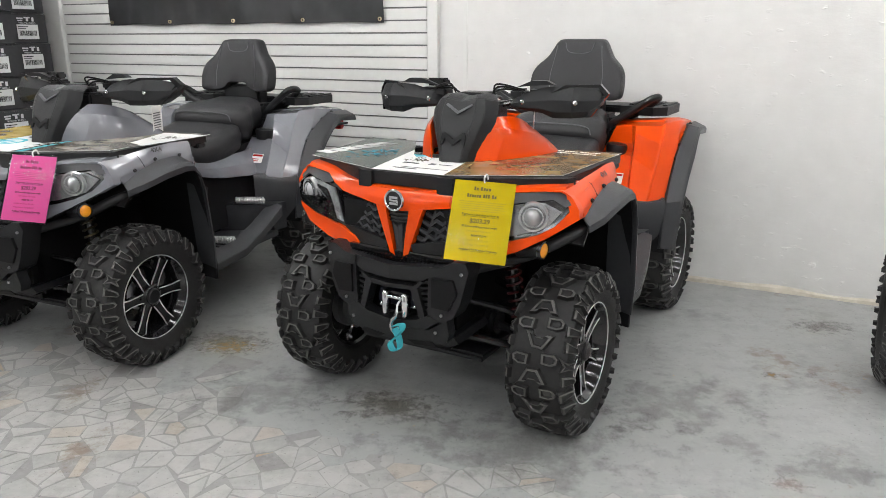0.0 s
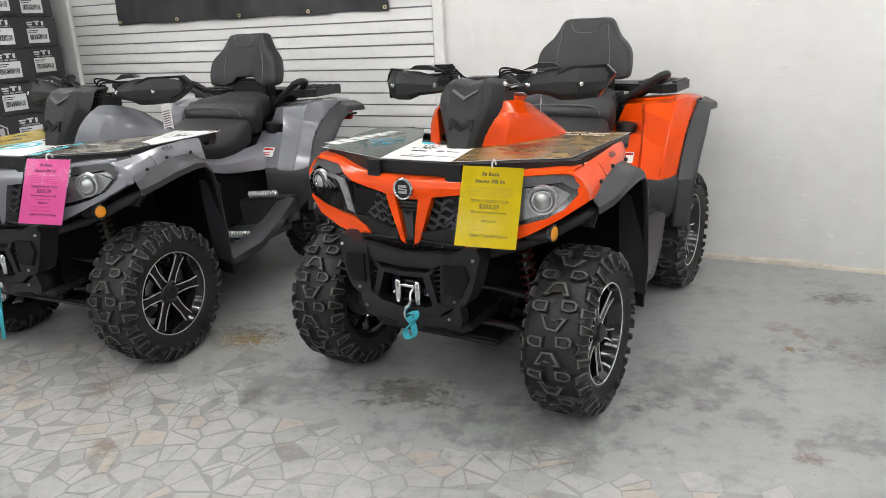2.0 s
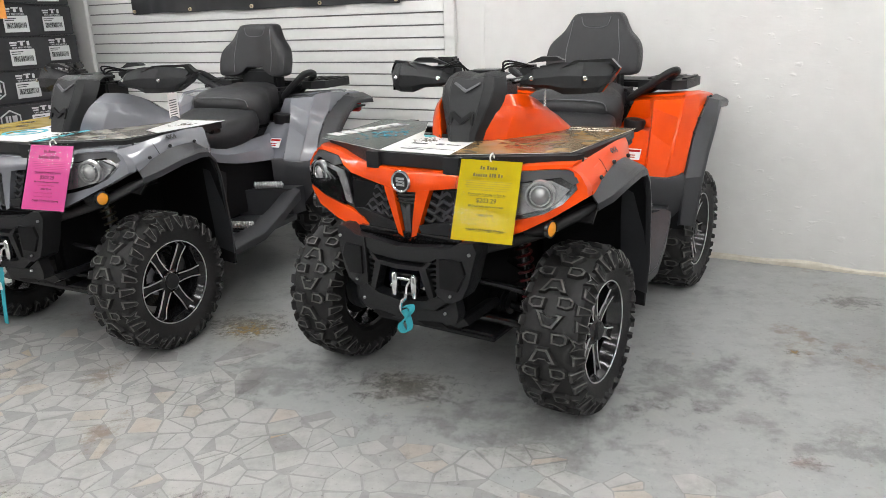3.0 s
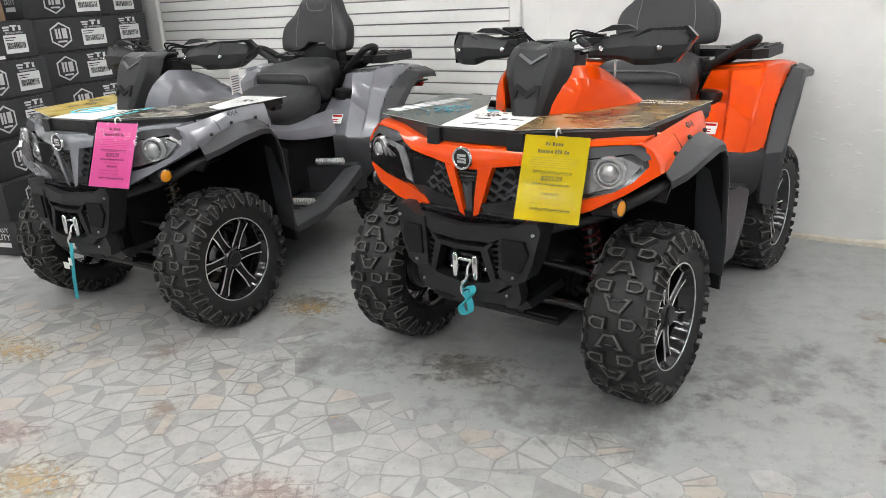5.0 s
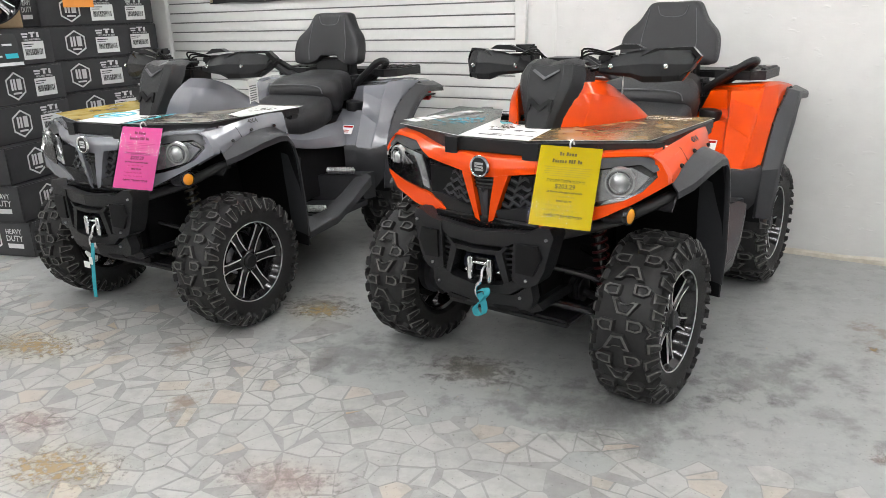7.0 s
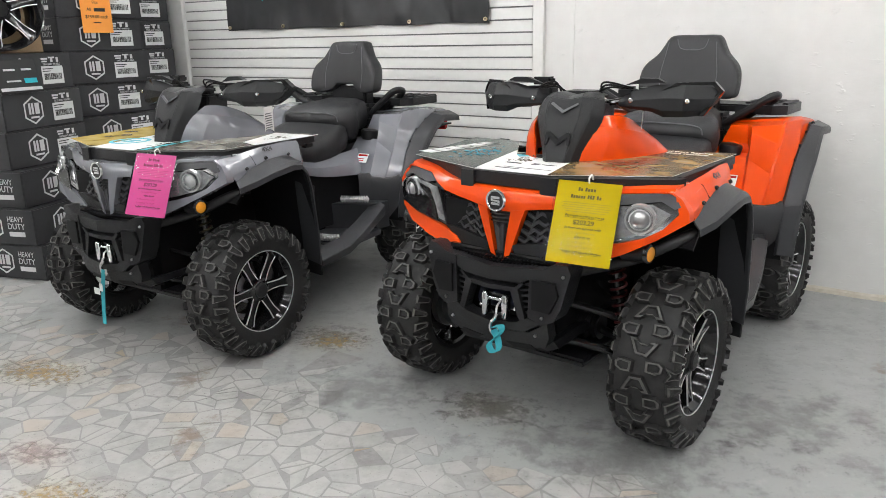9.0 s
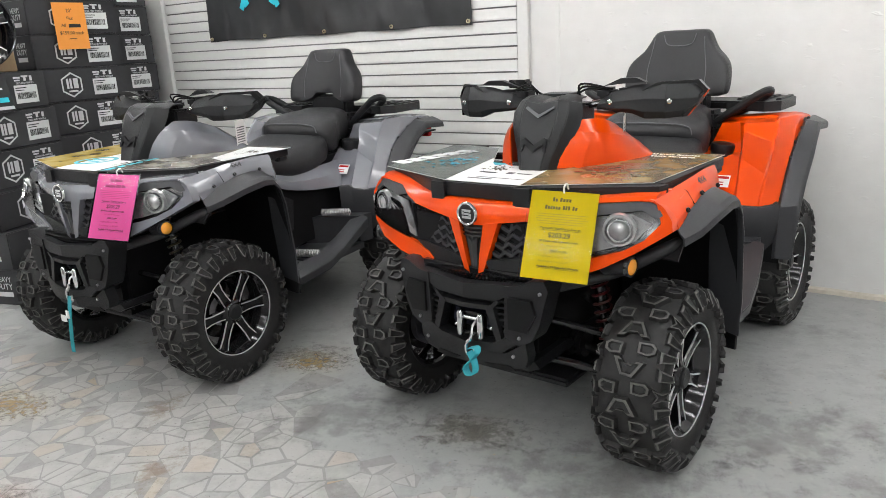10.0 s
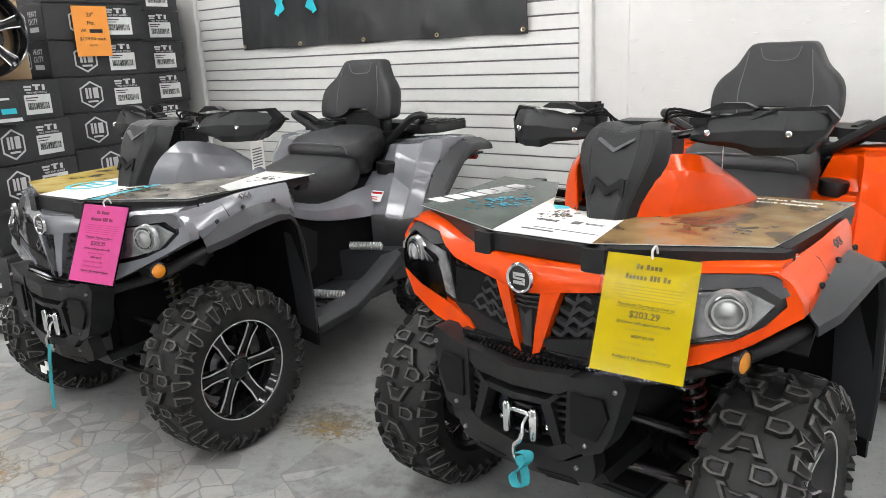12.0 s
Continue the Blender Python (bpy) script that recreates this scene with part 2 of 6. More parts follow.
def art(name, stops, scale, seed):
    """A printed picture: blotches of a few inks."""
    m = bpy.data.materials.new(name)
    m.use_nodes = True
    nt = m.node_tree
    n, l = nt.nodes, nt.links
    bs = n["Principled BSDF"]
    tc = n.new("ShaderNodeTexCoord")
    mp = n.new("ShaderNodeMapping")
    mp.inputs["Location"].default_value = (seed, seed * 2, 0)
    tx = n.new("ShaderNodeTexNoise")
    tx.inputs["Scale"].default_value, tx.inputs["Detail"].default_value = scale, 8
    rp = n.new("ShaderNodeValToRGB")
    while len(rp.color_ramp.elements) < len(stops):
        rp.color_ramp.elements.new(0.5)
    for e, (p, c) in zip(rp.color_ramp.elements, stops):
        e.position, e.color = p, rgb(c)
    l.new(tc.outputs["Object"], mp.inputs[0])
    l.new(mp.outputs[0], tx.inputs["Vector"])
    l.new(tx.outputs["Fac"], rp.inputs[0])
    l.new(rp.outputs[0], bs.inputs["Base Color"])
    bs.inputs["Roughness"].default_value = 0.25
    return m


ART_FOREST = art("forest_print", [(0.35, (0.012, 0.02, 0.016)), (0.55, (0.05, 0.075, 0.06)), (0.7, (0.12, 0.16, 0.14))], 9, 1.0)
ART_SAND = art("sand_print", [(0.32, (0.06, 0.04, 0.02)), (0.45, (0.2, 0.12, 0.05)), (0.6, (0.3, 0.2, 0.09)), (0.75, (0.25, 0.24, 0.2))], 7, 2.0)
ART_DUSK = art("dusk_print", [(0.3, (0.035, 0.03, 0.025)), (0.5, (0.09, 0.07, 0.045)), (0.7, (0.22, 0.17, 0.11))], 14, 6.0)
ART_OCHRE = art("ochre_print", [(0.3, (0.1, 0.07, 0.02)), (0.45, (0.45, 0.32, 0.06)), (0.65, (0.6, 0.46, 0.16))], 8, 3.0)
ART_SLATE = art("slate_print", [(0.3, (0.07, 0.06, 0.05)), (0.5, (0.22, 0.2, 0.17)), (0.7, (0.4, 0.38, 0.33))], 8, 4.0)
ART_BLUE = art("blue_print", [(0.3, (0.03, 0.2, 0.3)), (0.6, (0.08, 0.4, 0.55))], 6, 5.0)


# ---- mesh helpers ----
def part(name, bm, material, parent=None, label="", smooth=35):
    """Links a bmesh as one mesh object under a thing or a part."""
    bmesh.ops.recalc_face_normals(bm, faces=bm.faces)
    me = bpy.data.meshes.new(name)
    bm.to_mesh(me)
    bm.free()
    for p in me.polygons:
        p.use_smooth = True
    me.set_sharp_from_angle(angle=radians(smooth))
    for m in material if isinstance(material, (list, tuple)) else [material]:
        me.materials.append(m)
    ob = new(name, me)
    if parent:
        ob.parent = parent
    if label:
        tagged(ob, label)
    return ob


def merge(*bms):
    """Joins bmeshes into the first."""
    out = bms[0]
    for b in bms[1:]:
        me = bpy.data.meshes.new("tmp")
        b.to_mesh(me)
        out.from_mesh(me)
        bpy.data.meshes.remove(me)
        b.free()
    return out


def soften(bm, r, seg=2):
    if r:
        bmesh.ops.bevel(bm, geom=[e for e in bm.edges if e.is_manifold and e.calc_face_angle(0) > 0.4], offset=r, segments=seg, affect="EDGES", clamp_overlap=True)
    return bm


def box(x0, x1, y0, y1, z0, z1, r=0.0):
    bm = bmesh.new()
    bmesh.ops.create_cube(bm, size=1, matrix=Matrix.LocRotScale(((x0 + x1) / 2, (y0 + y1) / 2, (z0 + z1) / 2), None, (abs(x1 - x0), abs(y1 - y0), abs(z1 - z0))))
    return soften(bm, r)


def skin(rings, close=True, caps=True):
    """A surface through rings of points, all of one count."""
    bm = bmesh.new()
    vs = [[bm.verts.new(p) for p in ring] for ring in rings]
    k = len(vs[0])
    for a, b in zip(vs, vs[1:]):
        for i in range(k if close else k - 1):
            j = (i + 1) % k
            bm.faces.new((a[i], a[j], b[j], b[i]))
    if caps and close:
        bm.faces.new(vs[0][::-1])
        bm.faces.new(vs[-1])
    return bm


def prism(poly, lay, depth, r=0.0):
    """Extrudes a polygon: lay(u, v, d) gives the place for the outline at depth 0 and depth."""
    bm = skin([[lay(u, v, 0) for u, v in poly], [lay(u, v, depth) for u, v in poly]])
    return soften(bm, r)


def sheet(grid, thick, r=0.0):
    """A shell with thickness through a grid of points."""
    bm = skin(grid, close=False)
    bmesh.ops.recalc_face_normals(bm, faces=bm.faces)
    bmesh.ops.solidify(bm, geom=bm.faces[:], thickness=thick)
    return soften(bm, r) if r else bm


def refine(grid, times=1):
    """Smooths a grid of points by inserting rounded midpoints both ways."""
    def line(ps):
        q = [Vector(p) for p in ps]
        out = [q[0]]
        for i in range(len(q) - 1):
            p0, p1, p2, p3 = q[max(i - 1, 0)], q[i], q[i + 1], q[min(i + 2, len(q) - 1)]
            out += [(-p0 + 9 * p1 + 9 * p2 - p3) / 16, p2]
        return out
    for _ in range(times):
        rows = [line(r) for r in grid]
        grid = list(map(list, zip(*[line(c) for c in zip(*rows)])))
    return grid


def tube(path, radius, n=10, taper=None):
    ps = [Vector(p) for p in path]
    rings = []
    side = None
    for i, p in enumerate(ps):
        t = (ps[min(i + 1, len(ps) - 1)] - ps[max(i - 1, 0)]).normalized()
        if side is None:
            side = t.orthogonal().normalized()
        side = (side - side.dot(t) * t).normalized()
        up = t.cross(side)
        rr = taper[i] if taper else radius
        rings.append([p + rr * (math.cos(a) * side + math.sin(a) * up) for a in (2 * math.pi * k / n for k in range(n))])
    return skin(rings)


def curve(points, steps=6):
    """A smooth line through points."""
    q = [Vector(p) for p in points]
    out = []
    for i in range(len(q) - 1):
        p0, p1, p2, p3 = q[max(i - 1, 0)], q[i], q[i + 1], q[min(i + 2, len(q) - 1)]
        for k in range(steps):
            t = k / steps
            out.append(0.5 * (2 * p1 + (p2 - p0) * t + (2 * p0 - 5 * p1 + 4 * p2 - p3) * t * t + (3 * p1 - p0 - 3 * p2 + p3) * t ** 3))
    return out + [q[-1]]


def lathe(profile, n=48):
    """Turns (radius, x) pairs about the x axis."""
    rings = [[(x, r * math.cos(a), r * math.sin(a)) for r, x in profile] for a in (2 * math.pi * k / n for k in range(n))]
    rings.append(rings[0])
    bm = skin(rings, close=False)
    bmesh.ops.remove_doubles(bm, verts=bm.verts, dist=1e-5)
    return bm


def moved(bm, m):
    bmesh.ops.transform(bm, matrix=m, verts=bm.verts)
    return bm


def bolt(p, d, r=0.008):
    """A round bolt head at p facing along d."""
    bm = lathe([(0, -0.002), (r, -0.002), (r, 0.004), (r * 0.7, 0.006), (r * 0.5, 0.003), (0, 0.003)], 12)
    return moved(bm, Matrix.Translation(p) @ Vector((1, 0, 0)).rotation_difference(Vector(d)).to_matrix().to_4x4())


def writing(text, size, lay, align="CENTER", deep=0.0006, squeeze=1.0, bold=0.0):
    """Letters as a thin mesh; lay is the matrix that carries the page (x right, y up) into place."""
    cu = bpy.data.curves.new("tmp", "FONT")
    cu.body, cu.size, cu.align_x, cu.align_y, cu.extrude, cu.resolution_u, cu.offset = text, size, align, "CENTER", deep, 2, bold
    ob = new("tmp", cu)
    me = bpy.data.meshes.new_from_object(ob.evaluated_get(bpy.context.evaluated_depsgraph_get()))
    bm = bmesh.new()
    bm.from_mesh(me)
    bpy.data.objects.remove(ob)
    bpy.data.curves.remove(cu)
    bpy.data.meshes.remove(me)
    return moved(bm, lay @ Matrix.Diagonal((squeeze, 1, 1, 1)))


def bars(spec, lay, deep=0.0006):
    """Plain print bars (x, y, width, height) on a page."""
    bm = bmesh.new()
    for x, y, w, h in spec:
        bmesh.ops.create_cube(bm, size=1, matrix=lay @ Matrix.LocRotScale((x, y, 0), None, (w, h, 2 * deep)))
    return bm


def blotches(rng, count, at, spread, size, lay):
    """Many small flat printed spots scattered round a place, each a hair above the last."""
    bm = bmesh.new()
    for i in range(count):
        a, b = rng.uniform(*size), rng.uniform(*size)
        m = lay @ Matrix.LocRotScale((rng.gauss(at[0], spread[0]), rng.gauss(at[1], spread[1]), 0.00002 * i), Euler((0, 0, rng.uniform(0, 3))), (a, 0.55 * b, 0.0004))
        bmesh.ops.create_cone(bm, segments=7, radius1=1, radius2=1, depth=1, cap_ends=True, matrix=m)
    return bm


def page(corner, right, up):
    """The matrix of a page from its centre and its right and up ways."""
    r = Vector(right).normalized()
    u = Vector(up)
    u = (u - u.dot(r) * r).normalized()
    n = r.cross(u)
    m = Matrix((r, u, n)).transposed().to_4x4()
    m.translation = corner
    return m


def thing(name, m, label, category, group="", kind=""):
    ob = new(name)
    ob.empty_display_size = 0.1
    ob.matrix_basis = m
    return tagged(ob, label, category, group, kind)


# ---- the room ----
ROOM = pose(0, 0, 0, 0, 0, -19.5)  # x along the back wall, y towards it
WALL_D, LEFT_W, RIGHT_W, REAR_D, HIGH = 5.0, -6.4, 4.6, -4.5, 3.0


def setting(name, bm, material, label, category="wall", kind="structure"):
    ob = part(name, bm, material)
    ob.matrix_basis = ROOM
    return tagged(ob, label, category, "", kind)


def room_shell():
    setting("floor", box(LEFT_W - 0.2, RIGHT_W + 0.2, REAR_D - 0.2, WALL_D + 0.25, -0.2, -0.0014), FLOORPAINT, "worn grey painted concrete floor with scuffs and dirt", "floor")
    wall = merge(box(-1.836, RIGHT_W + 0.2, WALL_D, WALL_D + 0.2, -0.003, HIGH), box(LEFT_W - 0.2, -1.8361, WALL_D + 0.035, WALL_D + 0.2, -0.003, HIGH))
    setting("wall_back", wall, PLASTER, "white painted rough plaster wall with patched dents")
    setting("wall_left", box(LEFT_W - 0.2, LEFT_W, REAR_D, WALL_D + 0.03, -0.003, HIGH), PLASTER, "white painted plaster side wall behind the cartons")
    setting("wall_right", box(RIGHT_W, RIGHT_W + 0.2, REAR_D, WALL_D, -0.003, HIGH), PLASTER, "white painted plaster side wall")
    # unseen front wall and ceiling, added dim to hold back bounced light
    setting("wall_front", box(LEFT_W, RIGHT_W, REAR_D - 0.2, REAR_D, -0.003, HIGH), DIM, "unseen wall behind the visitor, kept dim grey to cut reflections")
    setting("ceiling", box(LEFT_W - 0.2, RIGHT_W + 0.2, REAR_D - 0.2, WALL_D + 0.2, HIGH, HIGH + 0.15), CEIL, "unseen ceiling with lamps, kept dim grey to cut reflections", "ceiling")
    # crumbling plaster foot of the wall
    rng = random.Random(5)
    grid = []
    for i in range(130):
        w = -1.85 + i * 0.05
        h, o = 0.03 + 0.022 * noise.noise((w * 3, 1, 0)), 0.006 + 0.005 * noise.noise((w * 7, 4, 2))
        grid.append([(w, WALL_D - 0.012 - o + rng.uniform(-0.002, 0.002), -0.003), (w, WALL_D - 0.008 - o, h * 0.6), (w, WALL_D + 0.001, h)])
    setting("baseboard", skin(grid, close=False), surface("crumbling_plaster", (0.5, 0.45, 0.36), (0.72, 0.68, 0.6), rough=0.8, grain=40, stain=6, bump=0.6, bump_scale=90), "rough crumbling cream plaster along the wall foot", "baseboard")


def slat_wall():
    top = thing("slat_wall", ROOM, "white horizontal slat display panel fixed to the wall", "wall panel", kind="structure")
    # backing coloured dark as the shade in the grooves
    part("backing", box(-5.66, -2.135, WALL_D + 0.012, WALL_D + 0.034, 0.1, 2.7), GROOVE_SHADE, top)
    part("end_trim", box(-2.131, -2.055, WALL_D - 0.008, WALL_D + 0.034, 0.0, 2.75, 0.003), SLAT, top, "flat white vertical end trim")
    slat = None
    for k in range(33):
        z = 1.478 - 0.0813 * (k - 13)
        if slat is None:
            slat = part("slat", box(-5.66, -2.135, WALL_D - 0.003, WALL_D + 0.0118, -0.0718, 0, 0.0015), SLAT, top)
            slat.location.z = z
        elif 0.2 < z < 2.72:
            s = slat.copy()
            scene.collection.objects.link(s)
            s.location.z = z
    setting("trim", box(-5.99, -5.665, WALL_D - 0.03, WALL_D + 0.034, 0, HIGH, 0.004), SLAT, "wide white painted post beside the slat panel", "post")
    setting("conduit_trim", box(-1.872, -1.838, WALL_D + 0.01, WALL_D + 0.034, 0, HIGH, 0.004), SLAT, "thin white vertical trim strip at the plaster edge", "trim")


def ceiling_lights():
    first = None
    for w, d in [(w, d) for d in (3.95, 2.5, 0.9, -0.9, -2.8) for w in (-5.0, -2.4, 0.2, 2.8)]:
        m = ROOM @ pose(w, d, HIGH)
        if first is None:
            first = thing("ceiling_light", m, "long white twin tube ceiling light, switched on", "ceiling light", "ceiling lights")
            part("frame", box(-1.2, 1.2, -0.1, 0.1, -0.05, 0, 0.006), FIXTURE, first)
            for y in (-0.05, 0.05):
                part("tube", moved(tube([(-1.17, 0, 0), (1.17, 0, 0)], 0.019, 12), pose(0, y, -0.075)), lamp_glow("lit_tube", (0.97, 0.967, 0.97), TUBE_GLOW), first)
        else:
            copy_thing(first, m)


def cut(poly, nx, ny, lim):
    """What is left of a polygon where nx x + ny y is at most lim."""
    out = []
    for i, a in enumerate(poly):
        b = poly[(i + 1) % len(poly)]
        da, db = nx * a[0] + ny * a[1] - lim, nx * b[0] + ny * b[1] - lim
        if da <= 0:
            out.append(a)
        if da * db < 0:
            t = da / (da - db)
            out.append((a[0] + t * (b[0] - a[0]), a[1] + t * (b[1] - a[1])))
    return out


def crazy_paving():
    """Irregular flat stone chips set in the floor, cut as the cells round random seeds."""
    rng = random.Random(11)
    w0, w1, d0, d1 = -4.6, 2.3, 0.4, 2.7
    seeds, cell = [], {}
    for _ in range(16000):
        p = (rng.uniform(w0, w1), rng.uniform(d0, d1), rng.choice((0.045, 0.06, 0.075, 0.09, 0.105)))
        key = (int(p[0] / 0.2), int(p[1] / 0.2))
        near = [q for i in (-1, 0, 1) for j in (-1, 0, 1) for q in cell.get((key[0] + i, key[1] + j), [])]
        if all((p[0] - q[0]) ** 2 + (p[1] - q[1]) ** 2 > q[2] ** 2 for q in near):
            seeds.append(p)
            cell.setdefault(key, []).append(p)
    pieces = []
    for p in seeds:
        key = (int(p[0] / 0.2), int(p[1] / 0.2))
        near = [q for i in (-2, -1, 0, 1, 2) for j in (-2, -1, 0, 1, 2) for q in cell.get((key[0] + i, key[1] + j), []) if q is not p]
        poly = [(p[0] - 0.2, p[1] - 0.2), (p[0] + 0.2, p[1] - 0.2), (p[0] + 0.2, p[1] + 0.2), (p[0] - 0.2, p[1] + 0.2)]
        gap = rng.uniform(0.0015, 0.006)
        whole = list(poly)
        for q in near:
            nx, ny = q[0] - p[0], q[1] - p[1]
            ln = math.hypot(nx, ny)
            nx, ny = nx / ln, ny / ln
            lim = nx * (p[0] + q[0]) / 2 + ny * (p[1] + q[1]) / 2 - gap
            poly = cut(poly, nx, ny, lim)
            whole = cut(whole, nx, ny, lim + gap)
            if len(poly) < 3:
                break
        if len(poly) < 3:
            continue
        # most stones are rough triangles and quadrilaterals: leave out some corners
        while len(poly) > 3 and rng.random() < (0.65 if len(poly) > 5 else 0.3 if len(poly) > 4 else 0.12):
            poly = list(poly)
            poly.pop(rng.randrange(len(poly)))
        bed = whole
        halves = [poly]
        if rng.random() < 0.3:  # some stones are cracked in two
            a = rng.uniform(0, math.pi)
            nx, ny = math.cos(a), math.sin(a)
            lim = nx * p[0] + ny * p[1]
            halves = [h for h in (cut(poly, nx, ny, lim - 0.004), cut(poly, -nx, -ny, -lim - 0.004)) if len(h) >= 3]
        for h in halves:
            c = (sum(q[0] for q in h) / len(h), sum(q[1] for q in h) / len(h))
            # towards the back and the wall the floor paint still covers the stones
            wave = 0.16 * math.sin(2.3 * c[0] + 1) + 0.12 * math.sin(5.1 * c[0] + 2 * c[1]) + 0.1 * math.sin(7.7 * c[1] - 3 * c[0])
            bare = min((2.62 - c[1]) / 0.5, (2.1 - c[0]) / 1.1) + wave
            if rng.random() < bare * 2.3:
                pieces.append((c, h, bed))
                bed = None
    pieces.sort(key=lambda e: abs(e[0][0] + 0.9) / 1.7 + abs(e[0][1] - 1.75))
    top = thing("stone_paving", ROOM, "irregular crazy paving of grey stone chips under worn paint", "paving", kind="structure")
    rest, joints = bmesh.new(), bmesh.new()
    for i, (p, poly, bed) in enumerate(pieces):
        h = rng.uniform(-0.0003, 0.0007)
        area = abs(sum(a[0] * b[1] - b[0] * a[1] for a, b in zip(poly, poly[1:] + poly[:1]))) / 2
        odd = 12 if area < 0.0025 else 0
        if area > 0.014:
            continue
        if bed:
            joints.faces.new([joints.verts.new((x, y, -0.0008)) for x, y in bed])
        if i < 300:
            bm = skin([[(x - p[0], y - p[1], -0.006) for x, y in poly], [(x - p[0], y - p[1], h) for x, y in poly]])
            ob = part("stone", bm, rng.choices((PAVER, PAVER_WARM, PAVER_OCHRE), (86, 9, odd))[0], top)
            ob.location = (p[0], p[1], 0)
        else:
            v = [[rest.verts.new((x, y, z)) for x, y in poly] for z in (-0.006, h)]
            tone = rng.choices((0, 1, 2), (88, 8, odd))[0]
            rest.faces.new(v[1]).material_index = tone
            for k in range(len(poly)):
                j = (k + 1) % len(poly)
                rest.faces.new((v[0][k], v[0][j], v[1][j], v[1][k]))
    tagged(part("joint_mortar", joints, concrete("grey_joint_mortar", (0.25, 0.25, 0.243), (0.35, 0.348, 0.337), (0.12, 0.115, 0.108), 0.5), top), kind="stuff")
    tagged(part("far_stones", rest, [PAVER, PAVER_WARM, PAVER_OCHRE], top), kind="stuff")


def banner():
    top = thing("banner", ROOM, "black vinyl sales banner with a cyan emblem on the slat panel", "banner")
    w0, w1, z0, z1 = -5.075, -2.45, 1.55, 2.5
    grid = []
    for i in range(61):
        w = w0 + (w1 - w0) * i / 60
        row = []
        for j in range(21):
            z = z0 + (z1 - z0) * j / 20
            sag = 0.008 * math.sin(i * math.pi / 15) ** 2 * (1 - j / 20)
            row.append((w, WALL_D - 0.022 - 0.008 * noise.noise((w * 4, z * 2.5, 3)) - 0.005 * math.sin(w * 9 + z * 3) - 0.022 * (1 - j / 20) ** 3 * noise.noise((w * 13, z * 5, 8)), z + (sag if j < 6 else 0)))
        grid.append(row)
    part("cloth", sheet(grid, 0.002), BANNER, top)
    for i in range(5):
        w = w0 + 0.03 + (w1 - w0 - 0.06) * i / 4
        part("grommet", moved(lathe([(0.006, 0), (0.011, 0.002), (0.014, 0), (0.014, -0.012)], 16), pose(w, WALL_D - 0.036, z0 + 0.025, 0, 0, -90)), BRASS, top)
    pg = page((-4.42, WALL_D - 0.042, 1.95), (1, 0, 0), (0, 0, 1))
    part("lettering", writing("SALES EVENT", 0.075, pg), WHITE, top)
    bm = bmesh.new()
    for s in (-1, 1):  # cyan crossed wrench shape
        bm = merge(bm, bars([(0, 0, 0.05, 0.5)], pg @ pose(s * 0.09, 0.06, -0.002, 0, 0, s * 28)), bars([(0, 0, 0.13, 0.06)], pg @ pose(s * 0.17, -0.08, -0.003, 0, 0, s * 60)))
    part("emblem", bm, CYAN, top, "cyan crossed wrench emblem")


room_shell()
slat_wall()
ceiling_lights()
banner()

# ---- the quad bikes ----
def mir(bm, s):
    return moved(bm, Matrix.Diagonal((s, 1, 1, 1))) if s < 0 else bm


TREAD = [(0, 0.308, 0.0, 1.0, 0.0), (0.6, 0.304, 0.7, 0.96, 0.28), (0.8, 0.289, 0.92, 0.75, 0.66), (1.0, 0.258, 1.0, 0.2, 0.98), (1.2, 0.228, 0.985, 0.0, 1.0)]
TREAD_ROWS = 16


def on_tread(h, p, arc, up):
    """A place on the tyre: p across (1 at the sidewall), arc along the tread and a height over the carcass."""
    s = 1 if p >= 0 else -1
    q = min(abs(p), 1.19)
    k = next(i for i in range(4) if TREAD[i + 1][0] > q)
    a, b = TREAD[k], TREAD[k + 1]
    t = (q - a[0]) / (b[0] - a[0])
    r, x, nr, nx = (a[i] + t * (b[i] - a[i]) for i in (1, 2, 3, 4))
    r, x, th = r + up * nr, (x * h + up * nx) * s, arc / 0.308
    return (x, r * math.cos(th), r * math.sin(th))


def tyre_mesh(h):
    """Tyre carcass, axle along x, half width h."""
    prof = [(0.186, -h * 0.76), (0.2, -h * 0.9), (0.225, -h * 0.98), (0.26, -h), (0.288, -h * 0.93), (0.303, -h * 0.7), (0.307, -h * 0.35), (0.308, 0), (0.307, h * 0.35), (0.303, h * 0.7), (0.288, h * 0.93), (0.26, h), (0.225, h * 0.98), (0.2, h * 0.9), (0.186, h * 0.76)]
    return lathe(prof, 72)


BIG_LUG = [(-0.42, -0.034), (-0.24, -0.034), (-0.13, -0.017), (0.13, -0.017), (0.24, -0.034), (0.42, -0.034), (0.17, 0.033), (-0.17, 0.033)]
BLOCK_LUG = [(-0.23, -0.024), (0.15, -0.027), (0.27, -0.012), (0.25, 0.012), (0.08, 0.026), (-0.21, 0.022)]
STAR_LUG = [(-0.22, -0.03), (0.0, -0.014), (0.2, -0.026), (0.13, 0.0), (0.22, 0.026), (0.0, 0.016), (-0.2, 0.03), (-0.11, 0.0)]
SIDE_LUG = [(-0.22, -0.026), (0.16, -0.02), (0.24, 0.0), (0.16, 0.014), (-0.2, 0.022)]


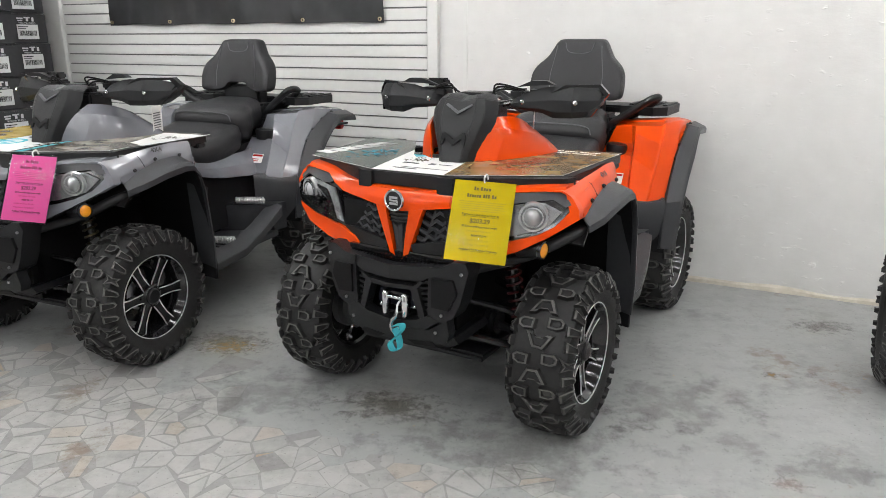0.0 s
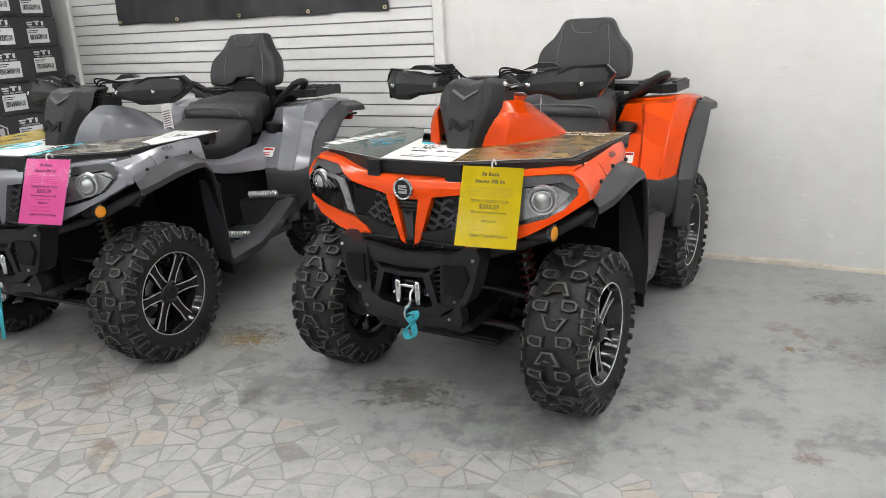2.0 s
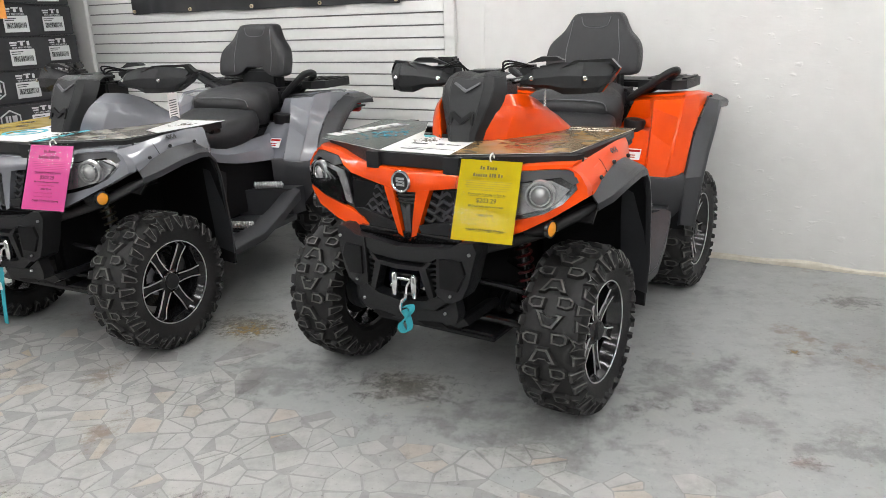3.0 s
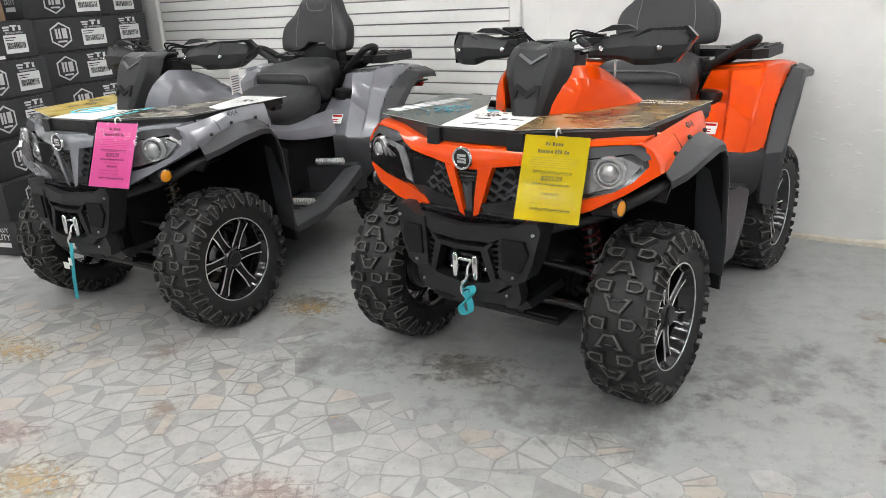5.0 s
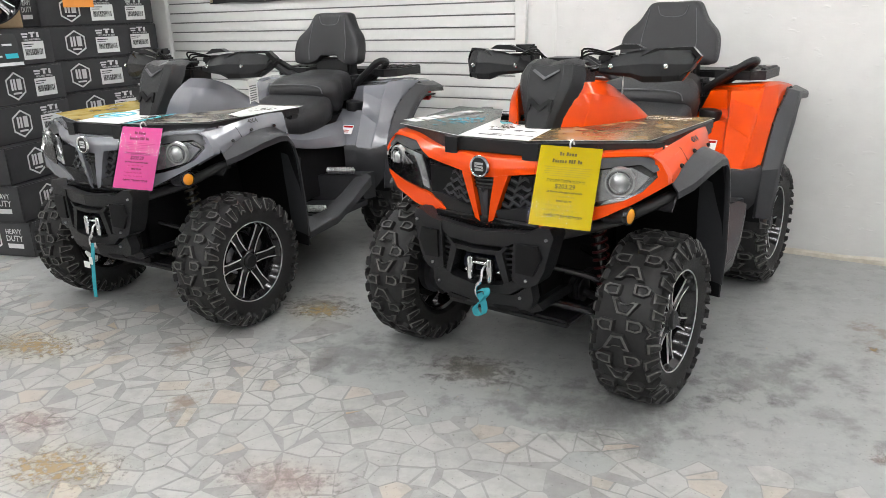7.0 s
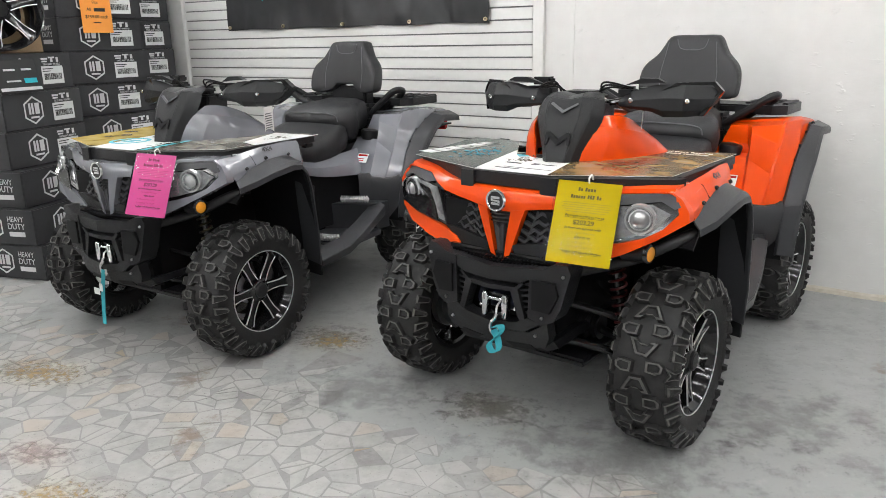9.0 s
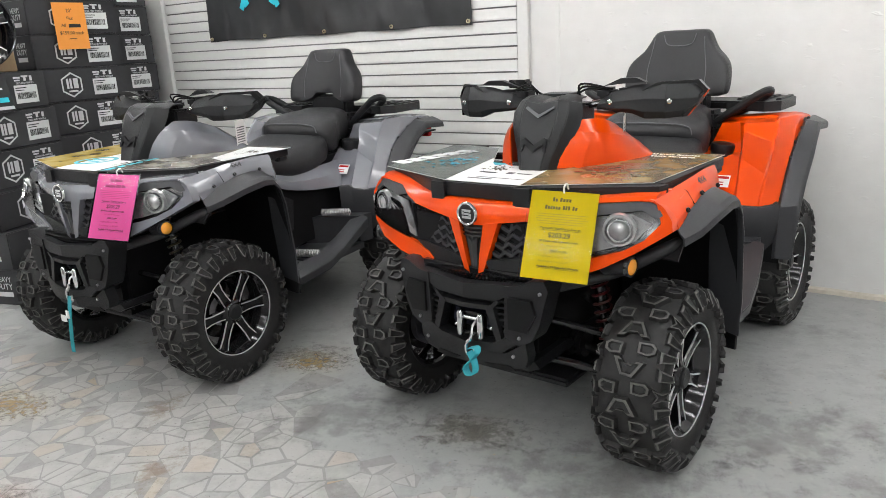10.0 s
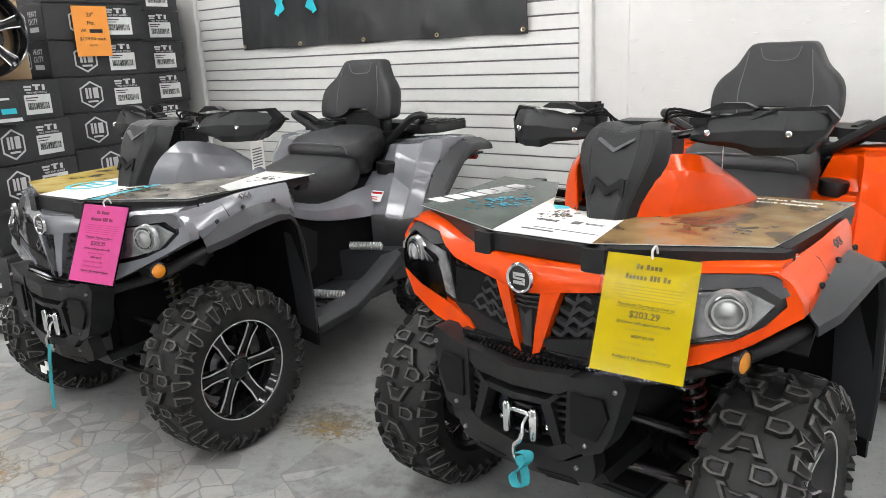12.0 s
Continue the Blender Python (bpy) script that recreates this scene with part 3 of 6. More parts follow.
def lug_mesh(h, shape, p, lean):
    """One tread lug with a pale rim as painted sheen and a sunken middle, at the top of the tyre."""
    bm = bmesh.new()
    rings = []
    for up, k in ((-0.002, 0.97), (0.013, 0.9), (0.0175, 0.82), (0.0175, 0.6), (0.0115, 0.48)):
        rings.append([bm.verts.new(on_tread(h, p + k * u, k * (0.88 * v + lean * u), up)) for u, v in shape])
    for q, (ra, rb) in enumerate(zip(rings, rings[1:])):
        for j in range(len(shape)):
            j2 = (j + 1) % len(shape)
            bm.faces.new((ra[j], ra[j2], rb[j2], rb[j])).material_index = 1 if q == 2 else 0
    bm.faces.new(rings[-1])
    return bm


def tread_lugs(h, hub):
    """Rows of lugs round a wheel: large notched ones in the middle turn about, blocks between them, and shoulder lugs."""
    flip = [(u, -v) for u, v in BIG_LUG[::-1]]
    back = [(-u, v) for u, v in BLOCK_LUG[::-1]]
    side_back = [(-u, v) for u, v in SIDE_LUG[::-1]]
    star_back = [(-u, v) for u, v in STAR_LUG[::-1]]
    kinds = [(BIG_LUG, 0.03, 0.01, 0, 2, 0.0), (flip, -0.03, -0.01, 1, 2, 0.0), (BLOCK_LUG, 0.36, 0.0, 0, 1, 0.47), (back, -0.36, 0.0, 0, 1, 0.56),
             (SIDE_LUG, 0.88, 0.02, 0, 1, 0.08), (side_back, -0.88, -0.02, 0, 1, 0.16), (STAR_LUG, 0.82, 0.0, 0, 2, 0.58), (star_back, -0.82, 0.0, 1, 2, 0.66), (SIDE_LUG, 0.84, -0.03, 1, 2, 0.56), (side_back, -0.84, 0.03, 0, 2, 0.64)]
    for shape, p, lean, first, step, shift in kinds:
        made = None
        for i in range(first, TREAD_ROWS, step):
            if made is None:
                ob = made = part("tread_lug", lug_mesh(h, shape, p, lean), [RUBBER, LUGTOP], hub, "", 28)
            else:
                ob = made.copy()
                scene.collection.objects.link(ob)
            ob.matrix_basis = pose(0, 0, 0, 360 / TREAD_ROWS * (i + shift), 0, 0)


SPOKE = [(0.05, 27), (0.085, 13.5), (0.13, 8.5), (0.183, 8.5)]  # radius and half angle of a spoke


def spoke_edge(sign, inset, i):
    out = []
    for r, h in SPOKE:
        a = math.radians(60 * i + 15 + sign * (h - math.degrees(inset / r)))
        out.append(Vector((0.052 + 0.12 * max(0, r - 0.1), r * math.cos(a), r * math.sin(a))))
    return out


def rim_mesh(k=1.0):
    bm = lathe([(0.186, -0.1), (0.172, -0.095), (0.16, -0.03), (0.16, 0.035), (0.176, 0.06), (0.188, 0.084), (0.194, 0.086), (0.195, 0.08), (0.187, 0.07), (0.187, -0.1)], 48)
    hub = lathe([(0, 0.062), (0.04, 0.062), (0.046, 0.056), (0.062, 0.05), (0.066, 0.02), (0.06, 0.0), (0, 0.0)], 24)
    disc = lathe([(0.06, -0.02), (0.13, -0.03), (0.13, -0.04), (0.06, -0.04)], 32)
    bm = merge(bm, hub, disc)
    low = Vector((-0.028, 0, 0))
    for i in range(6):
        a, b = spoke_edge(1, 0, i), spoke_edge(-1, 0, i)
        mid = [(p + q) / 2 + Vector((-0.004, 0, 0)) for p, q in zip(a, b)]
        bm = merge(bm, skin([[p, m, q, q + low, p + low] for p, m, q in zip(a, mid, b)]))
    return moved(bm, Matrix.Scale(k, 4)) if k != 1 else bm


def rim_face_mesh(k=1.0, lip=True):
    bm = bmesh.new() if not lip else lathe([(0.1945, 0.0865), (0.1935, 0.0895), (0.1905, 0.089), (0.19, 0.086)], 48)
    up = Vector((0.0012, 0, 0))
    for i in range(6):
        for s in (1, -1):
            a, b = spoke_edge(s, -0.0004, i), spoke_edge(s, 0.0045, i)
            bm = merge(bm, skin([[p - 3 * up, p + up, q + up, q - 3 * up] for p, q in zip(a, b)]))
    return moved(bm, Matrix.Scale(k, 4)) if k != 1 else bm


WHEEL_MESH = {}


def wheel(name, parent, h, place, turn, spin):
    """A wheel under its vehicle; its outer face looks along +x before turn."""
    if name not in WHEEL_MESH:
        hub = part(name, lathe([(0, h * 0.2), (0.05, h * 0.2), (0.055, 0.0), (0.1, -0.02), (0.105, -0.06), (0, -0.06)], 24), CASTALLOY, parent)
        part("tyre", tyre_mesh(h), RUBBER, hub, "black off-road tyre carcass", 28)
        tread_lugs(h, hub)
        off = h * 0.9 - 0.09
        part("rim", moved(rim_mesh(), Matrix.Translation((off, 0, 0))), GLOSSBLACK, hub, "gloss black alloy rim")
        part("spoke_trim", moved(rim_face_mesh(), Matrix.Translation((off, 0, 0))), STEEL, hub, "machined bright spoke edges")
        part("hub_cap", moved(lathe([(0, 0.074), (0.03, 0.074), (0.036, 0.069), (0.037, 0.061), (0, 0.061)], 24), Matrix.Translation((off, 0, 0))), BLACK, hub)
        WHEEL_MESH[name] = hub
        w = hub
    else:
        w = copy_thing(WHEEL_MESH[name], Matrix.Identity(4))
        w.parent = parent
    w.matrix_basis = pose(*place, 0, 0, turn) @ pose(0, 0, 0, spin, 0, 0)
    return w


def nose(x, z):
    """How far back the nose lies at a place across and up."""
    slope = 0.12 + 0.15 * min(1, max(0, (z - 0.74) / 0.12))
    return slope * abs(x) + 0.4 * max(0, abs(x) - 0.5) + 0.8 * max(0, z - 0.905) + 0.1 * max(0, 0.88 - z)


def on_nose(x, z, d):
    return (x, nose(x, z) + d, z)


def plate(poly, depth, s=1, back=0.0, r=0.004, lay=None):
    lay = lay or on_nose
    return mir(prism(poly, lambda u, v, d: (lambda p: (p[0], p[1], p[2]))(lay(u, v, d + back)), depth, r), s)


def both(poly, depth, back=0.0, r=0.004, lay=None):
    return merge(plate(poly, depth, 1, back, r, lay), plate(poly, depth, -1, back, r, lay))


LAMPGLASS = surface("projector_glass", (0.4, 0.405, 0.41), (0.62, 0.625, 0.63), rough=0.07, metal=0.5, coat=1.0)


def front_fascia(bike, paint):
    low = {0: (0.862, 0.93), 0.06: (0.862, 0.93), 0.1: (0.87, 0.931), 0.2: (0.881, 0.934), 0.29: (0.893, 0.94), 0.345: (0.915, 0.948), 0.4: (0.944, 0.957), 0.48: (0.95, 0.962), 0.557: (0.951, 0.963)}
    rows = []
    for x in sorted({x * s for x in low for s in (1, -1)}):
        z0, z1 = low[abs(x)]
        crest = Vector(on_nose(x, z1, 0))
        rows.append([on_nose(x, z0 + (z1 - z0) * k, 0) for k in (0, 0.25, 0.55, 1)] + [crest + Vector((0, 0.02, 0.004)), crest + Vector((0, 0.12, 0.004))])
    part("hood", sheet(rows, 0.016, 0.003), paint, bike)
    part("emblem_badge", merge(moved(lathe([(0.0, 0.004), (0.031, 0.004), (0.034, 0.007), (0.038, 0.007), (0.041, 0.0), (0.0, 0.0)], 32), pose(0, -0.004, 0.9, 0, 0, -90)), moved(bars([(0, 0.011, 0.036, 0.009), (0, -0.011, 0.036, 0.009), (-0.014, 0.004, 0.009, 0.012), (0.014, -0.004, 0.009, 0.012), (0, 0, 0.03, 0.006)], page((0, -0.0085, 0.9), (1, 0, 0), (0, 0, 1))), Matrix.Identity(4))), CHROME, bike, "round chrome badge")
    part("badge_field", moved(lathe([(0, 0.0), (0.033, 0.0)], 24), pose(0, -0.0085, 0.9, 0, 0, -90)), GLOSSBLACK, bike)
    part("v_insert", both([(0, 0.862), (0.047, 0.862), (0.013, 0.69), (0, 0.683)], 0.02, 0.016), BLACK, bike)
    part("v_fins", merge(*[both([(0, z), (0.045 - 0.0025 * k, z), (0.042 - 0.0025 * k, z - 0.006), (0, z - 0.006)], 0.01, 0.008, 0) for k, z in enumerate((0.852, 0.838, 0.824))]), DARKSTEEL, bike)
    part("v_plate", both([(0, 0.8), (0.02, 0.815), (0.012, 0.7), (0, 0.69)], 0.012, 0.006, 0.003), FLARE, bike)
    for s in (1, -1):
        part("grille_leg", plate([(0.05, 0.866), (0.1, 0.872), (0.085, 0.83), (0.04, 0.7), (0.018, 0.69), (0.03, 0.76)], 0.03, s, -0.002), paint, bike)
        part("grille_backing", plate([(0.1, 0.868), (0.31, 0.89), (0.235, 0.76), (0.05, 0.722)], 0.01, s, 0.045), LINER, bike)
        net = bmesh.new()
        for row in range(5):
            t = row / 4.4
            a0, a1 = Vector((0.102 - 0.05 * t, 0.86 - 0.132 * t)), Vector((0.3 - 0.075 * t, 0.882 - 0.118 * t))
            steps = 4
            for k in range(steps):
                p, q = a0.lerp(a1, k / steps), a0.lerp(a1, (k + 1) / steps)
                m = (p + q) / 2 + Vector((0, -0.016))
                for u, v in ((p, m), (m, q)):
                    net = merge(net, plate([(u.x, u.y), (v.x, v.y), (v.x, v.y - 0.012), (u.x, u.y - 0.012)], 0.018, s, 0.014, 0))
        for k in range(5):
            p, q = Vector((0.13 + 0.035 * k, 0.866)), Vector((0.085 + 0.03 * k, 0.735))
            net = merge(net, plate([(p.x, p.y), (p.x + 0.008, p.y), (q.x + 0.008, q.y), (q.x, q.y)], 0.014, s, 0.022, 0))
        part("grille_net", net, FLARE, bike, "black chevron mesh grille")
        part("grille_frame", plate([(0.05, 0.738), (0.225, 0.768), (0.27, 0.765), (0.235, 0.745), (0.16, 0.69), (0.06, 0.698)], 0.03, s, 0.002), BLACK, bike)
        part("lamp_surround", plate([(0.31, 0.893), (0.345, 0.912), (0.37, 0.925), (0.53, 0.938), (0.588, 0.9), (0.55, 0.835), (0.5, 0.806), (0.42, 0.783), (0.265, 0.757), (0.245, 0.772)], 0.03, s, 0.012), GLOSSBLACK, bike)
        part("lamp_brow", plate([(0.355, 0.918), (0.4, 0.941), (0.48, 0.947), (0.556, 0.949), (0.586, 0.908), (0.572, 0.9), (0.53, 0.925), (0.4, 0.908)], 0.02, s, 0.0, 0.004), FLARE, bike)
        lamp = part("headlight", plate([(0.345, 0.897), (0.505, 0.916), (0.56, 0.884), (0.522, 0.832), (0.42, 0.802), (0.28, 0.775), (0.315, 0.84)], 0.006, s, 0.005, 0.002), REFLECTOR, bike, "clear projector headlight")
        c = Vector(on_nose(0.478, 0.87, -0.002))
        face = Matrix.Translation((s * c.x, c.y, c.z)) @ pose(0, 0, 0, 0, 0, -90 + s * 18)
        part("lamp_ring", moved(lathe([(0.041, 0.004), (0.043, 0.016), (0.05, 0.015), (0.053, 0.0)], 28), face), LAMPGLASS, lamp)
        part("projector", moved(lathe([(0, 0.024), (0.014, 0.022), (0.026, 0.015), (0.034, 0.006), (0.038, 0.0)], 28), face), LAMPGLASS, lamp)
        part("lamp_ring", moved(lathe([(0.029, 0.012), (0.031, 0.02), (0.036, 0.02), (0.037, 0.01)], 28), face), CHROME, lamp)
        part("running_light", plate([(0.3, 0.8), (0.36, 0.812), (0.385, 0.852), (0.378, 0.855), (0.35, 0.82), (0.3, 0.806)], 0.004, s, 0.0, 0.001), LAMPGLASS, lamp)
        part("lens", plate([(0.355, 0.895), (0.522, 0.918), (0.57, 0.882), (0.518, 0.826), (0.41, 0.8), (0.28, 0.778), (0.32, 0.842)], 0.003, s, -0.03, 0), CLEAR, lamp)
        part("cheek", plate([(0.56, 0.95), (0.588, 0.928), (0.612, 0.89), (0.614, 0.858), (0.6, 0.848), (0.535, 0.803), (0.45, 0.757), (0.35, 0.714), (0.215, 0.684), (0.178, 0.7), (0.21, 0.735), (0.27, 0.758), (0.42, 0.787), (0.5, 0.81), (0.548, 0.838), (0.585, 0.885)], 0.04, s, -0.006, 0.006), paint, bike)
    studs = bmesh.new()
    for row in range(4):
        for k in range(-13, 14):
            x, z = k * 0.0155 + (row % 2) * 0.0077, 0.692 - row * 0.0125
            bmesh.ops.create_cone(studs, segments=6, radius1=0.0072, radius2=0.004, depth=0.012, matrix=Matrix.Translation((x, 0.0 + 0.1 * abs(x) - 0.004, z)) @ pose(0, 0, 0, 90, 0, 0))
    part("lower_mesh", merge(studs, box(-0.22, 0.22, 0.022, 0.05, 0.64, 0.71)), GLOSSBLACK, bike, "black honeycomb mesh")


def on_bumper(x, z, d):
    return (x, -0.045 + 0.11 * abs(x) + 0.25 * max(0, 0.47 - z) + 0.3 * max(0, abs(x) - 0.28) + d, z)


def bumper(bike):
    part("bumper_bar", both([(0, 0.623), (0.125, 0.626), (0.158, 0.645), (0.165, 0.685), (0, 0.672)], 0.07, 0, 0.007, on_bumper), BLACK, bike)
    part("lower_rail", both([(0, 0.588), (0.09, 0.59), (0.1, 0.606), (0, 0.604)], 0.05, -0.002, 0.005, on_bumper), BLACK, bike)
    part("bumper_slot", both([(0, 0.6), (0.11, 0.602), (0.13, 0.63), (0, 0.626)], 0.006, 0.035, 0, on_bumper), LINER, bike)
    for s in (1, -1):
        part("bumper_tower", plate([(0.152, 0.506), (0.205, 0.482), (0.25, 0.505), (0.276, 0.56), (0.292, 0.63), (0.304, 0.68), (0.292, 0.712), (0.255, 0.712), (0.205, 0.688), (0.158, 0.682)], 0.09, s, -0.006, 0.01, on_bumper), BLACK, bike)
        part("bumper_strut", plate([(0.082, 0.598), (0.1, 0.608), (0.125, 0.629), (0.136, 0.624), (0.112, 0.6), (0.142, 0.488), (0.12, 0.484)], 0.05, s, -0.004, 0.005, on_bumper), BLACK, bike)
        part("bumper_pad", plate([(0.172, 0.647), (0.253, 0.647), (0.268, 0.6), (0.238, 0.535), (0.172, 0.54)], 0.012, s, -0.016, 0.006, on_bumper), LINER, bike)
        part("vent_slats", merge(*[plate([(0.11, z), (0.158, z + 0.005), (0.158, z - 0.004), (0.11, z - 0.009)], 0.03, s, 0.012, 0.002, on_bumper) for z in (0.622, 0.601, 0.58, 0.559, 0.538, 0.517)]), BLACK, bike)
        part("bumper_tube", mir(tube(curve([(0.26, 0.08, 0.66), (0.36, 0.13, 0.69), (0.46, 0.17, 0.725), (0.56, 0.24, 0.78), (0.6, 0.3, 0.8)], 4), 0.021, 14), s), BLACK, bike)
        part("marker_housing", mir(tube([(0.415, 0.14, 0.742), (0.425, 0.14, 0.744), (0.5, 0.132, 0.755), (0.512, 0.13, 0.755)], 0.03, 16, (0.022, 0.029, 0.03, 0.03)), s), BLACK, bike)
        amber = part("side_marker", mir(moved(lathe([(0, 0.014), (0.018, 0.013), (0.025, 0.009), (0.027, 0.0), (0, 0)], 20), pose(0.512, 0.13, 0.755, 0, 0, -9)), s), AMBER, bike, "amber side marker lens")
        part("marker_rim", mir(moved(lathe([(0.0275, -0.004), (0.0275, 0.011), (0.032, 0.009), (0.032, -0.004)], 20), pose(0.512, 0.13, 0.755, 0, 0, -9)), s), DARKSTEEL, amber)
        for x, z in ((0.282, 0.672), (0.207, 0.512), (0.18, 0.44)):
            p = on_bumper(x, z, -0.008)
            part("bolt", bolt((s * p[0], p[1], p[2]), (s * 0.15, -1, 0), 0.006), CASTALLOY, bike)
    part("lower_bar", both([(0, 0.437), (0.14, 0.447), (0.195, 0.487), (0.155, 0.503), (0.105, 0.478), (0, 0.468)], 0.06, -0.006, 0.007, on_bumper), BLACK, bike)
    part("skid_plate", both([(0, 0.372), (0.13, 0.37), (0.205, 0.392), (0.222, 0.43), (0.218, 0.488), (0.2, 0.478), (0.145, 0.44), (0, 0.43)], 0.05, 0.008, 0.008, on_bumper), BLACK, bike)
    for s in (1, -1):
        part("skid_slot", plate([(0.05, 0.385), (0.15, 0.39), (0.17, 0.372), (0.08, 0.368)], 0.004, s, 0.005, 0, on_bumper), LINER, bike)
    for s in (1, -1):
        part("skid_fin", plate([(0.1, 0.37), (0.21, 0.395), (0.225, 0.37), (0.18, 0.35)], 0.5, s, 0.06, 0.006, on_bumper), BLACK, bike)
    part("winch_recess", box(-0.16, 0.16, 0.07, 0.1, 0.45, 0.63), LINER, bike)
    part("winch_body", merge(moved(tube([(-0.1, 0, 0), (0.1, 0, 0)], 0.032, 16), pose(0, 0.035, 0.525)), box(-0.1, -0.07, 0.01, 0.07, 0.485, 0.565, 0.006), box(0.07, 0.1, 0.01, 0.07, 0.485, 0.565, 0.006)), NAVY, bike)
    win = part("winch_fairlead", merge(box(-0.055, 0.055, -0.024, -0.014, 0.484, 0.494, 0.002), box(-0.055, 0.055, -0.024, -0.014, 0.556, 0.566, 0.002), box(-0.05, -0.035, -0.02, -0.01, 0.49, 0.56), box(0.035, 0.05, -0.02, -0.01, 0.49, 0.56)), DARKSTEEL, bike, "black steel winch fairlead with chrome rollers")
    for x in (-0.042, 0.042):
        part("roller", tube([(x, -0.036, 0.48), (x, -0.036, 0.487), (x, -0.036, 0.563), (x, -0.036, 0.57)], 0.011, 14, (0.008, 0.013, 0.013, 0.008)), CHROME, win)
    part("cross_roller", tube([(-0.045, -0.024, 0.545), (0.045, -0.024, 0.545)], 0.009, 12), CHROME, win)
    for p in ((0.075, 0.52), (0.075, 0.55), (-0.07, 0.51)):
        part("winch_bolt", bolt((p[0], -0.02, p[1]), (0, -1, 0), 0.007), CHROME, win)
    part("cable", tube(curve([(0.012, -0.02, 0.535), (0.018, -0.05, 0.525), (0.022, -0.06, 0.5)]), 0.004, 8), STEEL, bike)
    hook = [(0.022, -0.06, 0.505), (0.018, -0.064, 0.485), (0.004, -0.066, 0.468), (0.004, -0.066, 0.44), (0.022, -0.066, 0.424), (0.038, -0.066, 0.438), (0.038, -0.066, 0.455)]
    part("hook", tube(curve(hook), 0.0075, 10), CHROME, bike, "chrome winch hook")
    for ob in bike.children:
        if ob.name.split(".")[0] in ("winch_body", "winch_fairlead", "cable", "hook"):
            ob.location.x = 0.017


def ribbon(points, width, side=(1, 0, 0)):
    s = Vector(side) * width / 2
    return sheet([[Vector(p) - s, Vector(p) + s] for p in curve(points, 5)], 0.0025)


def front_rack(bike):
    beams = [[(-0.17, 0.07), (0.17, 0.07), (0.175, 0.12), (-0.175, 0.12)]]
    up = lambda x, y, d: (x, y, 0.938 + d)
    part("rack_front_beam", prism(beams[0], up, 0.047, 0.008), BLACK, bike)
    for s in (1, -1):
        part("rack_corner_beam", mir(prism([(0.178, 0.072), (0.545, 0.262), (0.56, 0.3), (0.52, 0.31), (0.18, 0.125)], up, 0.046, 0.008), s), BLACK, bike)
        part("rack_side_beam", mir(prism([(0.545, 0.305), (0.552, 0.5), (0.548, 0.86), (0.5, 0.86), (0.505, 0.315)], lambda x, y, d: (x, y, 0.955 + d), 0.03, 0.008), s), BLACK, bike)
        part("rack_clip", mir(prism([(0.14, 0.056), (0.2, 0.062), (0.205, 0.1), (0.14, 0.1)], lambda x, y, d: (x, y, 0.925 + d), 0.06, 0.006), s), BLACK, bike)
        for y in (0.36, 0.58, 0.8):
            part("rack_foot", mir(box(0.505, 0.545, y, y + 0.06, 0.93, 0.957, 0.006), s), BLACK, bike)
    for y in (0.3, 0.42, 0.55, 0.75):
        a = 0.24 if y > 0.4 else 0.0
        for s in (1, -1):
            part("rack_slat", mir(box(a, 0.55, y, y + 0.04, 0.945, 0.972, 0.005), s), BLACK, bike)


